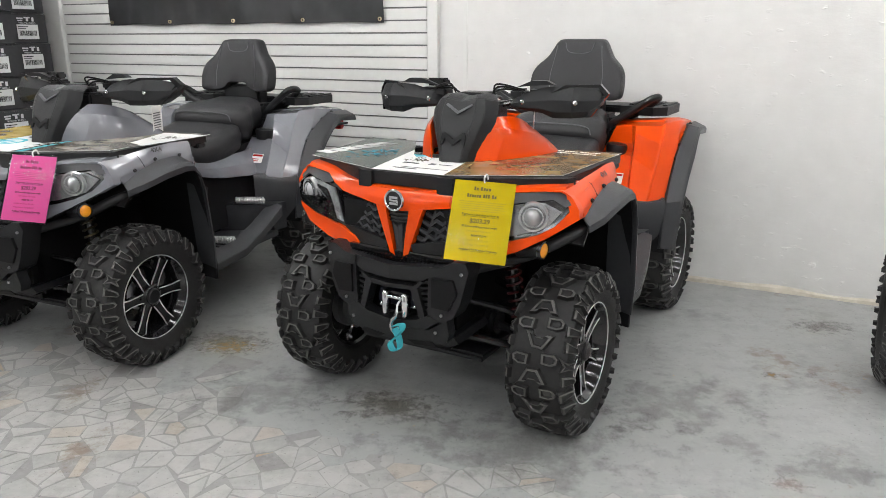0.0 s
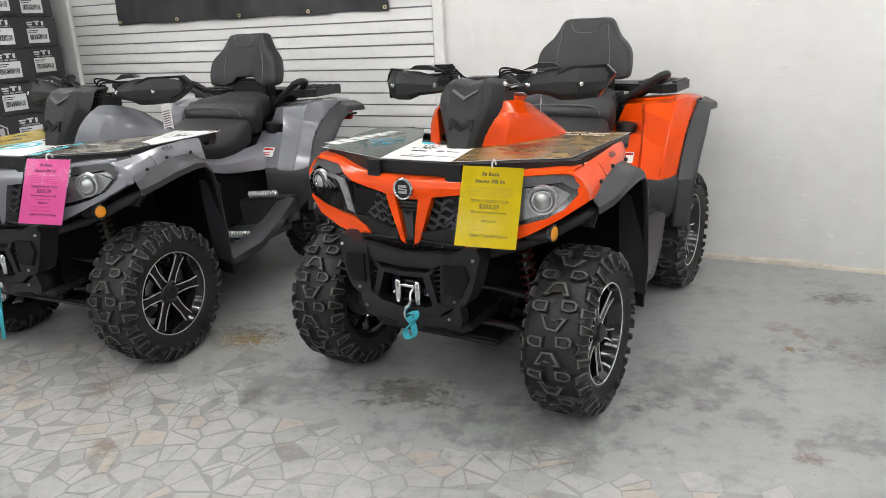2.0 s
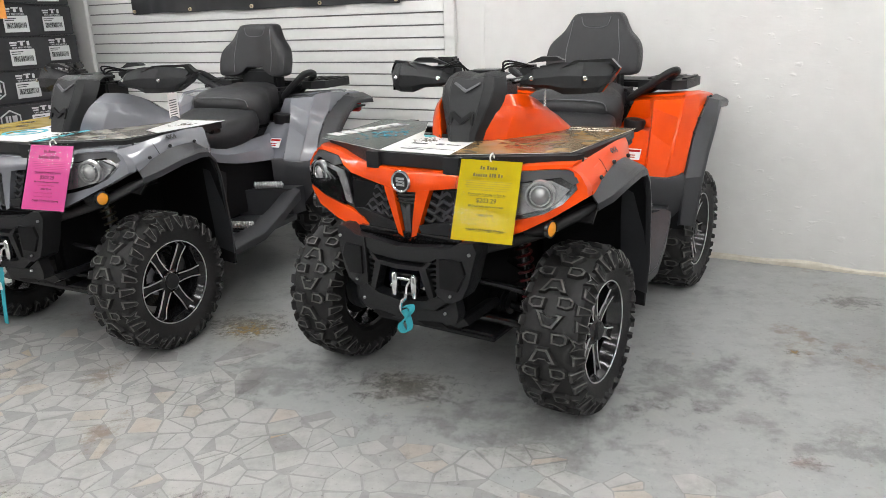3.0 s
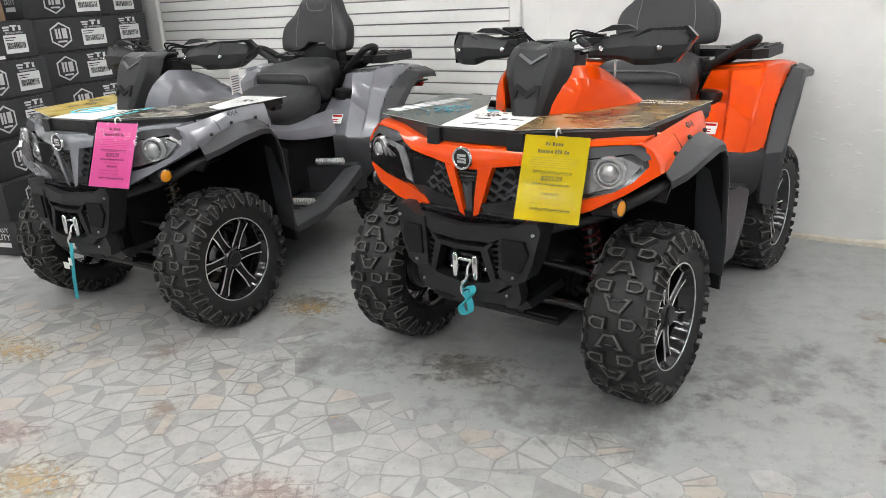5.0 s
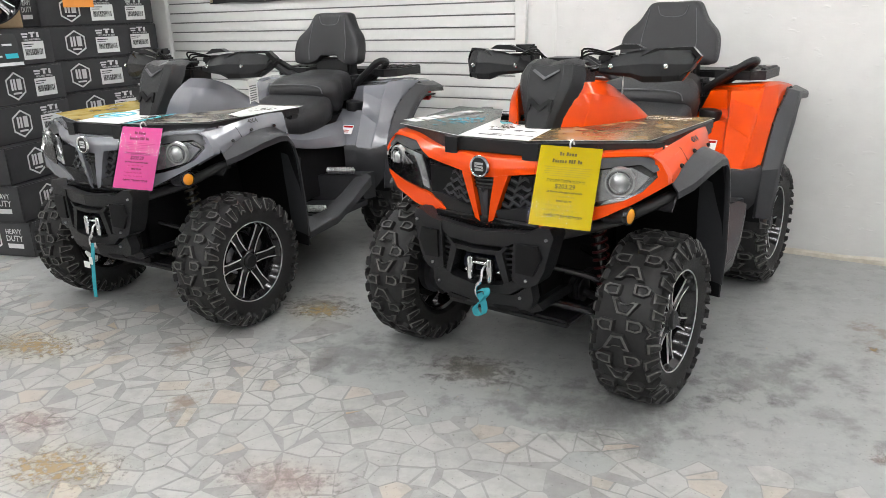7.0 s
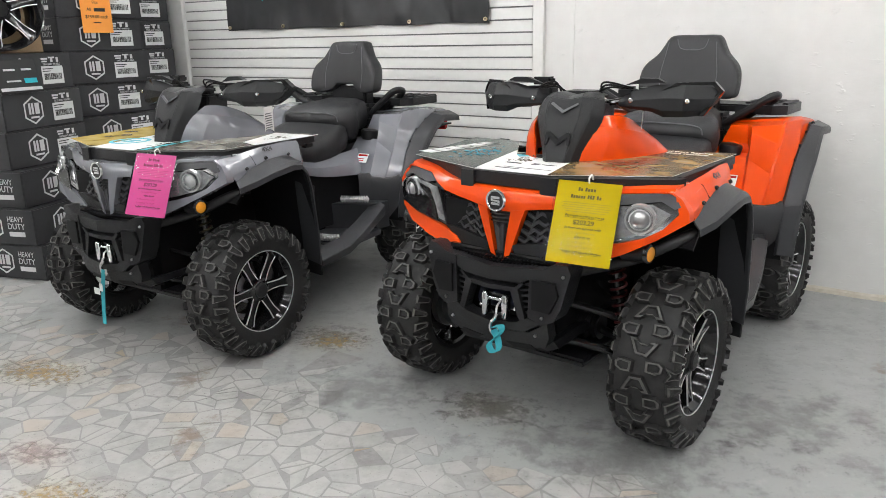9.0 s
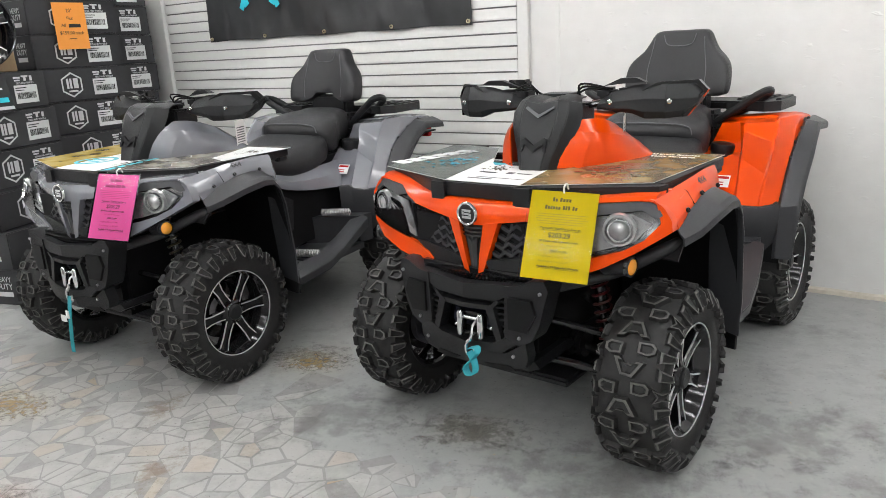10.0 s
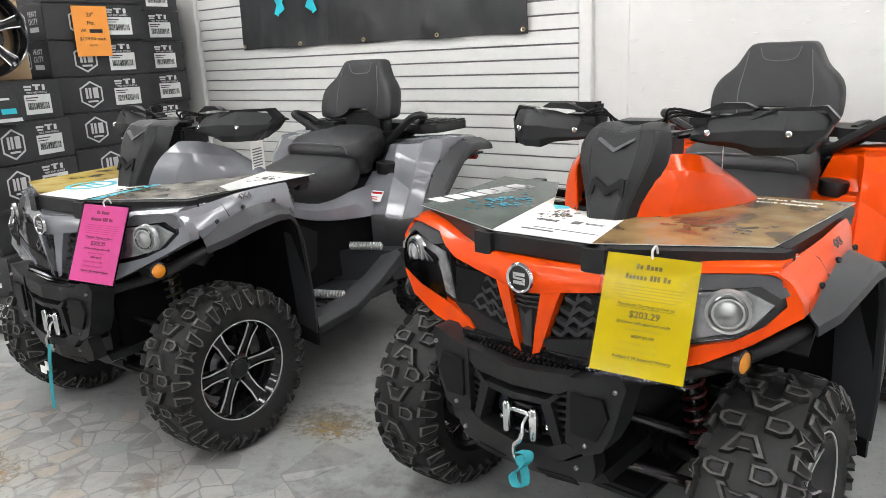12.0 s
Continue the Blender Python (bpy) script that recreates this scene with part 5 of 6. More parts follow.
def seats(bike):
    part("driver_seat", skin([seat_ring(*r) for r in ((0.85, 0.1, 0.99, 0.93), (0.9, 0.16, 0.988, 0.86), (0.98, 0.215, 0.966, 0.8), (1.08, 0.25, 0.93, 0.77), (1.18, 0.268, 0.922, 0.742), (1.28, 0.27, 0.935, 0.745), (1.38, 0.272, 0.96, 0.762), (1.47, 0.262, 0.985, 0.79), (1.56, 0.2, 0.985, 0.83))]), VINYL, bike, "black textured vinyl driver seat", 60)
    part("passenger_seat", skin([seat_ring(*r) for r in ((1.43, 0.14, 1.004, 0.975), (1.445, 0.205, 1.024, 0.945), (1.48, 0.245, 1.048, 0.905), (1.52, 0.264, 1.068, 0.87), (1.565, 0.262, 1.08, 0.85), (1.62, 0.235, 1.087, 0.84), (1.68, 0.205, 1.09, 0.89), (1.76, 0.2, 1.1, 0.9), (1.8, 0.17, 1.09, 0.92))]), VINYL, bike, "black textured vinyl passenger seat", 60)
    for ring in (seat_ring(1.448, 0.214, 1.03, 0.93), seat_ring(1.0, 0.228, 0.968, 0.79)):
        pts = [Vector(p) + Vector((0, -0.004 if i else 0, 0.002)) for i, p in enumerate(ring[0:9])]
        part("seat_piping", tube(curve(pts, 3), 0.0035, 6), THREAD, bike)
    half = [(0.0, 1.444), (0.105, 1.444), (0.138, 1.43), (0.163, 1.388), (0.19, 1.348), (0.243, 1.3), (0.267, 1.25), (0.27, 1.17), (0.25, 1.134), (0.17, 1.128), (0.1, 1.15), (0.07, 1.178), (0, 1.18)]
    half = [(p.x, p.z) for p in curve([(x, 0, z) for x, z in half], 3)]
    full = half + [(-x, z) for x, z in half[-2:0:-1]]
    lay = lambda x, z, d: (0.96 * x, 1.785 + 0.2 * (z - 1.14) - 0.6 * x * x + d, z)
    bm = skin([[lay(x * k + 0, 1.29 + (z - 1.29) * k, d) for x, z in full] for k, d in ((0.12, -0.004), (0.45, -0.004), (0.75, -0.003), (0.93, 0.0), (0.985, 0.012), (1.0, 0.035), (1.0, 0.075), (0.97, 0.1), (0.9, 0.112))])
    part("backrest", bm, VINYL, bike, "tall black vinyl passenger backrest", 50)
    line = lambda pts: tube(curve([lay(x, z, -0.005) for x, z in pts], 4), 0.0022, 6)
    part("backrest_seams", merge(line([(-0.085, 1.425), (-0.07, 1.385), (-0.04, 1.372), (0, 1.37), (0.04, 1.372), (0.07, 1.385), (0.085, 1.425)]), line([(0.13, 1.41), (0.14, 1.34), (0.155, 1.25), (0.15, 1.16)]), line([(-0.13, 1.41), (-0.14, 1.34), (-0.155, 1.25), (-0.15, 1.16)])), THREAD, bike)
    part("backrest_mount", merge(box(-0.14, 0.14, 1.82, 1.92, 1.0, 1.17, 0.015), box(-0.22, 0.22, 1.76, 1.9, 0.96, 1.06, 0.02)), BLACK, bike)
    for s in (1, -1):
        loop = [(0.2, 1.8, 1.0), (0.28, 1.76, 1.05), (0.36, 1.735, 1.1), (0.43, 1.72, 1.145), (0.458, 1.75, 1.156), (0.44, 1.81, 1.14), (0.36, 1.85, 1.085), (0.27, 1.88, 1.03)]
        part("grab_handle", mir(tube(curve(loop), 0.02, 10), s), BLACK, bike, "black moulded grab handle")
        part("handle_web", mir(sheet([[(0.23, 1.79, 1.02), (0.27, 1.87, 1.02)], [(0.33, 1.75, 1.075), (0.36, 1.84, 1.07)]], 0.02, 0.004), s), BLACK, bike)
        part("rack_pad", mir(merge(prism([(0.24, 1.84), (0.43, 1.79), (0.49, 1.85), (0.49, 2.12), (0.44, 2.18), (0.24, 2.18)], lambda x, y, d: (x, y, 1.055 + d), 0.045, 0.008), *[box(0.27 + 0.06 * k, 0.295 + 0.06 * k, 1.9, 2.14, 1.096, 1.108, 0.003) for k in range(4)], moved(lathe([(0, 0.008), (0.035, 0.008), (0.045, 0), (0, 0)], 20), pose(0.38, 1.86, 1.104, 0, -90, 0)), moved(lathe([(0, 0.008), (0.035, 0.008), (0.045, 0), (0, 0)], 20), pose(0.38, 2.04, 1.104, 0, -90, 0))), s), BLACK, bike)
        part("filler_cap", mir(moved(lathe([(0, 0.052), (0.028, 0.052), (0.036, 0.049), (0.052, 0.046), (0.056, 0.034), (0.052, 0.008), (0.05, -0.01), (0, -0.01)], 18), pose(0.283, 1.665, 0.872, 0, -84, 0)), s), BLACK, bike)
    part("rack_deck", box(-0.24, 0.24, 1.95, 2.18, 1.05, 1.09, 0.01), BLACK, bike)
    part("rear_body", merge(box(-0.2, 0.2, 1.0, 1.8, 0.55, 0.86, 0.02), box(-0.24, 0.24, 1.76, 2.1, 0.8, 1.0, 0.03)), LINER, bike)


def running_gear(bike, spring):
    part("chassis", merge(box(-0.17, 0.17, 0.12, 2.0, 0.3, 0.7, 0.03), box(-0.3, 0.3, 0.06, 0.62, 0.72, 0.9, 0.03), box(-0.12, 0.12, 0.5, 0.9, 0.7, 0.95, 0.02)), LINER, bike)
    part("engine", box(-0.24, 0.24, 0.85, 1.35, 0.33, 0.62, 0.04), DARKSTEEL, bike)
    for s in (1, -1):
        part("side_cover", mir(prism([(0.8, 0.5), (0.84, 0.7), (1.0, 0.72), (1.12, 0.66), (1.1, 0.5), (1.0, 0.44)], lambda y, z, d: (0.262 + d, y, z), 0.035, 0.012), s), BLACK, bike)
    part("belly_pan", box(-0.28, 0.28, 0.16, 1.9, 0.27, 0.3, 0.01), BLACK, bike)
    for s in (1, -1):
        for y0, y1, z0, z1, r in ((0.18, 0.32, 0.36, 0.29, 0.016), (0.5, 0.36, 0.36, 0.29, 0.016), (0.2, 0.33, 0.5, 0.42, 0.014), (0.5, 0.37, 0.5, 0.42, 0.014), (1.7, 1.88, 0.36, 0.29, 0.018), (2.1, 1.94, 0.36, 0.29, 0.018), (1.75, 1.9, 0.5, 0.42, 0.015)):
            part("suspension_arm", mir(tube([(0.14, y0, z0), (0.3, (y0 * 0.55 + y1 * 0.45), (z0 + z1) / 2 + 0.005), (0.45, y1, z1)], r, 10), s), DARKSTEEL, bike)
        part("drive_shaft", mir(tube([(0.12, 0.35, 0.37), (0.2, 0.35, 0.365), (0.205, 0.35, 0.365), (0.26, 0.35, 0.355), (0.4, 0.35, 0.33), (0.45, 0.35, 0.325)], 0.02, 14, (0.05, 0.055, 0.03, 0.016, 0.016, 0.05)), s), LINER, bike)
        part("shaft_boot", mir(tube([(0.17 + 0.012 * k, 0.35, 0.368) for k in range(8)], 0.04, 14, [0.05 if k % 2 else 0.038 for k in range(8)]), s), LINER, bike)
        part("knuckle", mir(merge(box(0.41, 0.46, 0.3, 0.4, 0.22, 0.46, 0.015), moved(lathe([(0, 0.03), (0.085, 0.03), (0.095, 0.02), (0.095, -0.02), (0, -0.02)], 20), pose(0.43, 0.35, 0.32))), s), CASTALLOY, bike)
        part("brake_caliper", mir(box(0.4, 0.46, 0.24, 0.3, 0.36, 0.46, 0.014), s), CASTALLOY, bike)
        for top, low in (((0.29, 0.3, 0.82), (0.37, 0.3, 0.38)), ((0.28, 1.86, 0.84), (0.36, 1.88, 0.36))):
            a, b = Vector(top), Vector(low)
            shock = part("shock_absorber", mir(tube([a, a.lerp(b, 0.12), a.lerp(b, 0.13), a.lerp(b, 0.62), a.lerp(b, 0.63), b], 0.02, 12, (0.03, 0.03, 0.02, 0.02, 0.014, 0.014)), s), DARKSTEEL, bike)
            pts = []
            ax = (b - a).normalized()
            u = ax.orthogonal().normalized()
            v = ax.cross(u)
            for k in range(133):
                t = k / 132
                an = t * 11 * 2 * math.pi
                pts.append(a.lerp(b, 0.12 + 0.76 * t) + 0.03 * (math.cos(an) * u + math.sin(an) * v))
            part("coil_spring", mir(tube(pts, 0.005, 6), s), spring, shock)


def quad_bike(m, paint, spring, label, steer=0.0, spin=0.0, bars_turn=0.0):
    bike = thing("quad_bike", m, label, "quad bike", "showroom quad bikes")
    front_fascia(bike, paint)
    bumper(bike)
    front_rack(bike)
    fenders(bike, paint)
    cockpit(bike, paint)
    turned = pose(0, 0.66, 0, 0, 0, bars_turn) @ pose(0, -0.66, 0)
    for ob in bike.children:
        if ob.name.split(".")[0] in ("front_pod", "pod_mark", "pod_chevron", "handlebar", "grip", "brake_lever", "switch_box", "reservoir", "hand_guard", "control_cable", "instrument"):
            ob.matrix_basis = turned
    seats(bike)
    running_gear(bike, spring)
    wheel("front_wheel", bike, 0.115, (0.535, 0.352, 0.318), -steer, 20 + spin)
    wheel("front_wheel", bike, 0.115, (-0.535, 0.352, 0.318), 180 - steer, 40 + spin)
    wheel("rear_wheel", bike, 0.138, (0.475, 1.88, 0.318), 0, 33 + spin)
    wheel("rear_wheel", bike, 0.138, (-0.475, 1.88, 0.318), 180, 10 + spin)
    return bike


def price_tag(bike, paper, ink, pale, label):
    """Laminated price sheet hung on the front rack with a tie."""
    top = thing("price_tag", bike.matrix_basis, label, "price tag", "price tags")
    tl, tr, br, bl = Vector((0.19, 0.064, 0.985)), Vector((0.413, 0.109, 0.98)), Vector((0.455, 0.0, 0.722)), Vector((0.233, -0.044, 0.728))
    pg = page((tl + tr + br + bl) / 4, (tr - tl) + (br - bl), (tl - bl) + (tr - br))
    part("paper", bars([(0, 0, 0.216, 0.279)], pg, 0.0006), paper, top)
    part("pouch", bars([(0, 0, 0.231, 0.294)], pg, 0.0012), POUCH, top, "clear laminate edge")
    on = pg @ pose(0, 0, 0.002)
    blocks = []
    for y, words, x in ((0.113, ((2, 0.0085), (4, 0.0095)), -0.036), (0.088, ((6, 0.0085), (3, 0.0082), (2, 0.0088)), -0.058)):
        for count, wide in words:
            for k in range(count):
                tall = 0.0125 if k == 0 or wide == 0.0082 else 0.0092
                blocks.append((x + wide * (k + 0.5), y + (tall - 0.0125) / 2, wide * 0.74, tall))
            x += wide * count + 0.006
    big = merge(bars(blocks, on, 0.0004), writing("$203.29", 0.022, on @ pose(0, 0.0, 0), deep=0.0004, bold=0.0004), writing("Payments Starting as low as", 0.0118, on @ pose(0, 0.022, 0), deep=0.0004), bars([(0, 0.0155, 0.135, 0.0008)], on, 0.0004))
    part("lettering", big, ink, top)
    small = merge(bars([(0, 0.066 - 0.0075 * k, 0.165 - 0.03 * (k == 4) - 0.01 * (k % 2), 0.0022) for k in range(5)], on, 0.0004), writing("1yr Limited Warranty", 0.0095, on @ pose(0, -0.034, 0), deep=0.0004), writing("Freight and Setup $1,100", 0.0095, on @ pose(-0.01, -0.066, 0), deep=0.0004), writing("Total Before Tax $10,299", 0.0095, on @ pose(-0.008, -0.082, 0), deep=0.0004))
    part("small_print", small, pale, top)
    dark = merge(writing("$0 Down with approved credit", 0.0098, on @ pose(0, -0.019, 0), deep=0.0004, bold=0.0002), writing("MSRP $9,199", 0.0098, on @ pose(0.004, -0.05, 0), deep=0.0004, bold=0.0002), writing("Available 5 YR Extended Warranty", 0.0095, on @ pose(0.008, -0.099, 0), deep=0.0004, bold=0.0002), bars([(0.008, -0.1045, 0.13, 0.0007)], on, 0.0004))
    part("bold_print", dark, ink, top)
    t = pg @ Vector((0, 0.14, 0.001))
    part("tie", tube(curve([t + Vector((0, -0.006, -0.004)), t + Vector((0, -0.008, 0.014)), t + Vector((0, 0.01, 0.022)), t + Vector((0, 0.02, 0.004))]), 0.003, 8), WHITE, top, "white plastic tie")


BOARD = [(-0.155, 0.083), (0.145, 0.095), (0.515, 0.288), (0.54, 0.9), (0.24, 0.87), (0.17, 0.45), (-0.2, 0.45), (-0.4, 0.79), (-0.66, 0.81), (-0.56, 0.235)]


def display_board(bike, warm):
    """Printed advert board cut to the front rack."""
    top = thing("display_board", bike.matrix_basis, "forest and sand printed advert board on the front rack" if warm else "yellow and white printed advert board on the front rack", "advert board", "rack advert boards")
    flat = lambda z: (lambda x, y, d: (x, y, z + d))
    part("board", prism(BOARD, flat(0.987), 0.0018, 0), WHITE, top)
    # printed fields, split along slanting lines
    right = cut([(0.0, 0.0893), (0.1448, 0.0952), (0.5148, 0.2882), (0.5398, 0.8998), (0.2402, 0.8698), (0.1702, 0.4498), (0.0, 0.4498)], -0.978, -0.209, -0.163)
    left = cut([(0.0, 0.0893), (-0.1548, 0.0832), (-0.5598, 0.2352), (-0.6598, 0.8098), (-0.4002, 0.7898), (-0.2002, 0.4498), (0.0, 0.4498)], 0.974, 0.225, -0.132)
    part("right_print", prism(right, flat(0.9888), 0.0004), ART_SAND if warm else ART_SLATE, top)
    part("left_print", prism(left, flat(0.9888), 0.0004), ART_FOREST if warm else ART_OCHRE, top)
    pg = page((0, 0, 0.9902), (1, 0, 0), (0, 1, 0))
    if warm:
        part("lettering", merge(writing("All of these features", 0.029, pg @ pose(0.36, 0.83, 0), squeeze=0.95), writing("come standard.", 0.028, pg @ pose(0.385, 0.785, 0))), WHITE, top)
        word = bmesh.new()
        for k in range(6):  # brand word as plain slanted blocks
            word = merge(word, bars([(0, 0, 0.052, 0.085)], pg @ pose(-0.56 + 0.016 * k, 0.33 + 0.064 * k, 0, 0, 0, 76)))
        for k in range(5):
            word = merge(word, bars([(0, 0, 0.024, 0.034)], pg @ pose(-0.48 + 0.009 * k, 0.52 + 0.036 * k, 0, 0, 0, 76)))
        part("brand_blocks", word, CARTON_PRINT, top)
        part("teal_band", prism([(-0.155, 0.395), (-0.2, 0.447), (0.12, 0.447), (0.1, 0.428), (-0.12, 0.424)], flat(0.9893), 0.0004), CYAN, top)
        rng = random.Random(8)
        part("blue_figure", blotches(rng, 60, (-0.36, 0.42), (0.045, 0.06), (0.003, 0.013), pg), ART_BLUE, top)
        part("rider_figure", blotches(rng, 60, (0.31, 0.44), (0.055, 0.035), (0.005, 0.028), pg @ pose(0, 0, -0.0005)), ART_DUSK, top)
        part("engine_print", blotches(rng, 50, (-0.1, 0.33), (0.025, 0.022), (0.003, 0.011), pg), ART_SLATE, top)
        part("engine_print", blotches(rng, 30, (0.045, 0.35), (0.022, 0.01), (0.002, 0.008), pg), ART_SLATE, top)
        part("small_print", bars([(-0.09, 0.262 - 0.007 * k, 0.07, 0.0016) for k in range(3)] + [(0.02, 0.17, 0.2, 0.0022), (-0.05, 0.145, 0.1, 0.008), (0.05, 0.385, 0.07, 0.0016), (0.055, 0.27, 0.06, 0.0016), (0.055, 0.262, 0.05, 0.0016), (0.0, 0.265, 0.026, 0.026)], pg), THREAD, top)
    else:
        part("teal_band", prism([(-0.568, 0.82), (-0.28, 0.82), (-0.235, 0.62), (-0.45, 0.7)], flat(0.99), 0.0004), ART_BLUE, top)
        ring = []
        for r, z in ((0.1, 0), (0.1, 0.0008), (0.08, 0.0008), (0.08, 0)):
            ring.append([(-0.16 + r * math.cos(a), 0.3 + r * math.sin(a), 0.9896 + z) for a in (2 * math.pi * k / 32 for k in range(32))])
        ring.append(ring[0])
        part("round_emblem", merge(skin(ring, caps=False), bars([(-0.16, 0.32, 0.09, 0.02), (-0.16, 0.28, 0.09, 0.02)], pg)), CYAN, top)
        part("teal_edge", prism([(0.17, 0.1), (0.2, 0.115), (0.13, 0.44), (0.1, 0.44)], flat(0.99), 0.0004), CYAN, top)
        part("white_field", prism([(0.42, 0.5), (0.55, 0.45), (0.566, 0.85), (0.29, 0.85)], flat(0.99), 0.0004), WHITE, top)
        part("engine_print", blotches(random.Random(9), 36, (0.46, 0.7), (0.025, 0.03), (0.004, 0.014), pg @ pose(0, 0, 0.0004)), ART_SLATE, top)
        part("figure_print", blotches(random.Random(10), 50, (0.2, 0.3), (0.06, 0.06), (0.004, 0.02), pg), ART_DUSK, top)
    part("fixing_clip", moved(box(-0.022, 0.022, -0.012, 0.012, 0, 0.012, 0.004), pose(-0.08, 0.42, 0.989)), BLACK, top)


ORANGE_AT = pose(-0.117, 2.834, 0, 0, 0, 66.5 - 90)
GREY_AT = pose(-2.026, 3.183, 0, 0, 0, 72.2 - 90)
orange_bike = quad_bike(ORANGE_AT, ORANGE, RED_REFLECT_SPRING, "glossy orange and black quad bike with a tall backrest, parked", bars_turn=6)
grey_bike = quad_bike(GREY_AT, GREY, BRONZE, "glossy grey and black quad bike with a tall backrest, parked", spin=25, bars_turn=2)
price_tag(orange_bike, YELLOW, YELLOW_INK, YELLOW_PALE, "yellow laminated price sheet tied to the front rack")
price_tag(grey_bike, PINK, PINK_INK, PINK_PALE, "pink laminated price sheet tied to the front rack")
display_board(orange_bike, True)
display_board(grey_bike, False)


def winch_straps():
    strap = tagged(part("winch_strap", ribbon([(0.008, -0.086, 0.44), (0.045, -0.096, 0.452), (0.05, -0.1, 0.43), (0.018, -0.096, 0.395), (-0.004, -0.096, 0.372), (0.01, -0.1, 0.35), (0.036, -0.096, 0.36), (0.032, -0.092, 0.395), (0.012, -0.09, 0.43)], 0.026, (0.8, 0.3, 0.5)), TEAL), "folded teal webbing strap on the winch hook", "strap", "winch straps")
    strap.matrix_basis = ORANGE_AT @ Matrix.Translation((0.03, 0.01, 0.02))
    hang = tagged(part("winch_strap", ribbon([(0.01, -0.082, 0.45), (0.012, -0.09, 0.41), (0.006, -0.094, 0.36), (-0.008, -0.096, 0.27), (-0.022, -0.094, 0.18)], 0.026), TEAL), "teal webbing strap hanging straight from the winch hook", "strap", "winch straps")
    hang.matrix_basis = GREY_AT @ Matrix.Translation((0.028, 0.012, 0))
    tag = tagged(part("strap_tag", merge(box(0.0, 0.024, -0.104, -0.1, 0.352, 0.39, 0.002), box(-0.05, -0.006, -0.1, -0.098, 0.33, 0.362, 0.002)), WHITE), "small white paper tag fixed to the teal strap", "tag")
    tag.matrix_basis = GREY_AT @ Matrix.Translation((0.028, 0.008, 0))


STANDING = (2.03, 3.45)


def hang_tags():
    for at, word, where in ((ORANGE_AT, "orange", pose(0, 0, 0)), (GREY_AT, "grey", pose(0.06, 0.08, -0.02))):
        top = thing("hang_tag", at @ where, "white printed hang tag on the " + word + " quad bike handlebar", "tag", "handlebar hang tags")
        pg = page((0.2, 0.76, 1.05), (-0.357, 0.934, 0), (0, 0, 1))
        part("card", bars([(0, 0, 0.11, 0.19)], pg, 0.001), WHITE, top)
        for d in (0.0014, -0.0014):
            part("print", bars([(-0.005, 0.06 - 0.012 * k, 0.08, 0.005) for k in range(7)], pg @ pose(0, 0, d), 0.0004), THREAD, top)
            part("blue_band", bars([(0, -0.06, 0.1, 0.03)], pg @ pose(0, 0, d), 0.0004), surface("blue_print_band", (0.03, 0.1, 0.4), rough=0.4), top)
        part("string", tube(curve([(0.2, 0.76, 1.145), (0.21, 0.74, 1.18), (0.2, 0.72, 1.2)]), 0.0015, 6), WHITE, top)


def spare_wheel():
    """A further wheel standing by the plaster wall."""
    top = thing("standing_wheel", pose(*STANDING, 0.318, 0, 0, -20), "black off-road wheel and tyre standing near the wall", "wheel")
    src = WHEEL_MESH["rear_wheel"]
    for ch in src.children:
        c = ch.copy()
        scene.collection.objects.link(c)
        c.parent = top


winch_straps()
hang_tags()
spare_wheel()

# ---- cartons ----
BOX_W, BOX_H = 0.68, 0.233


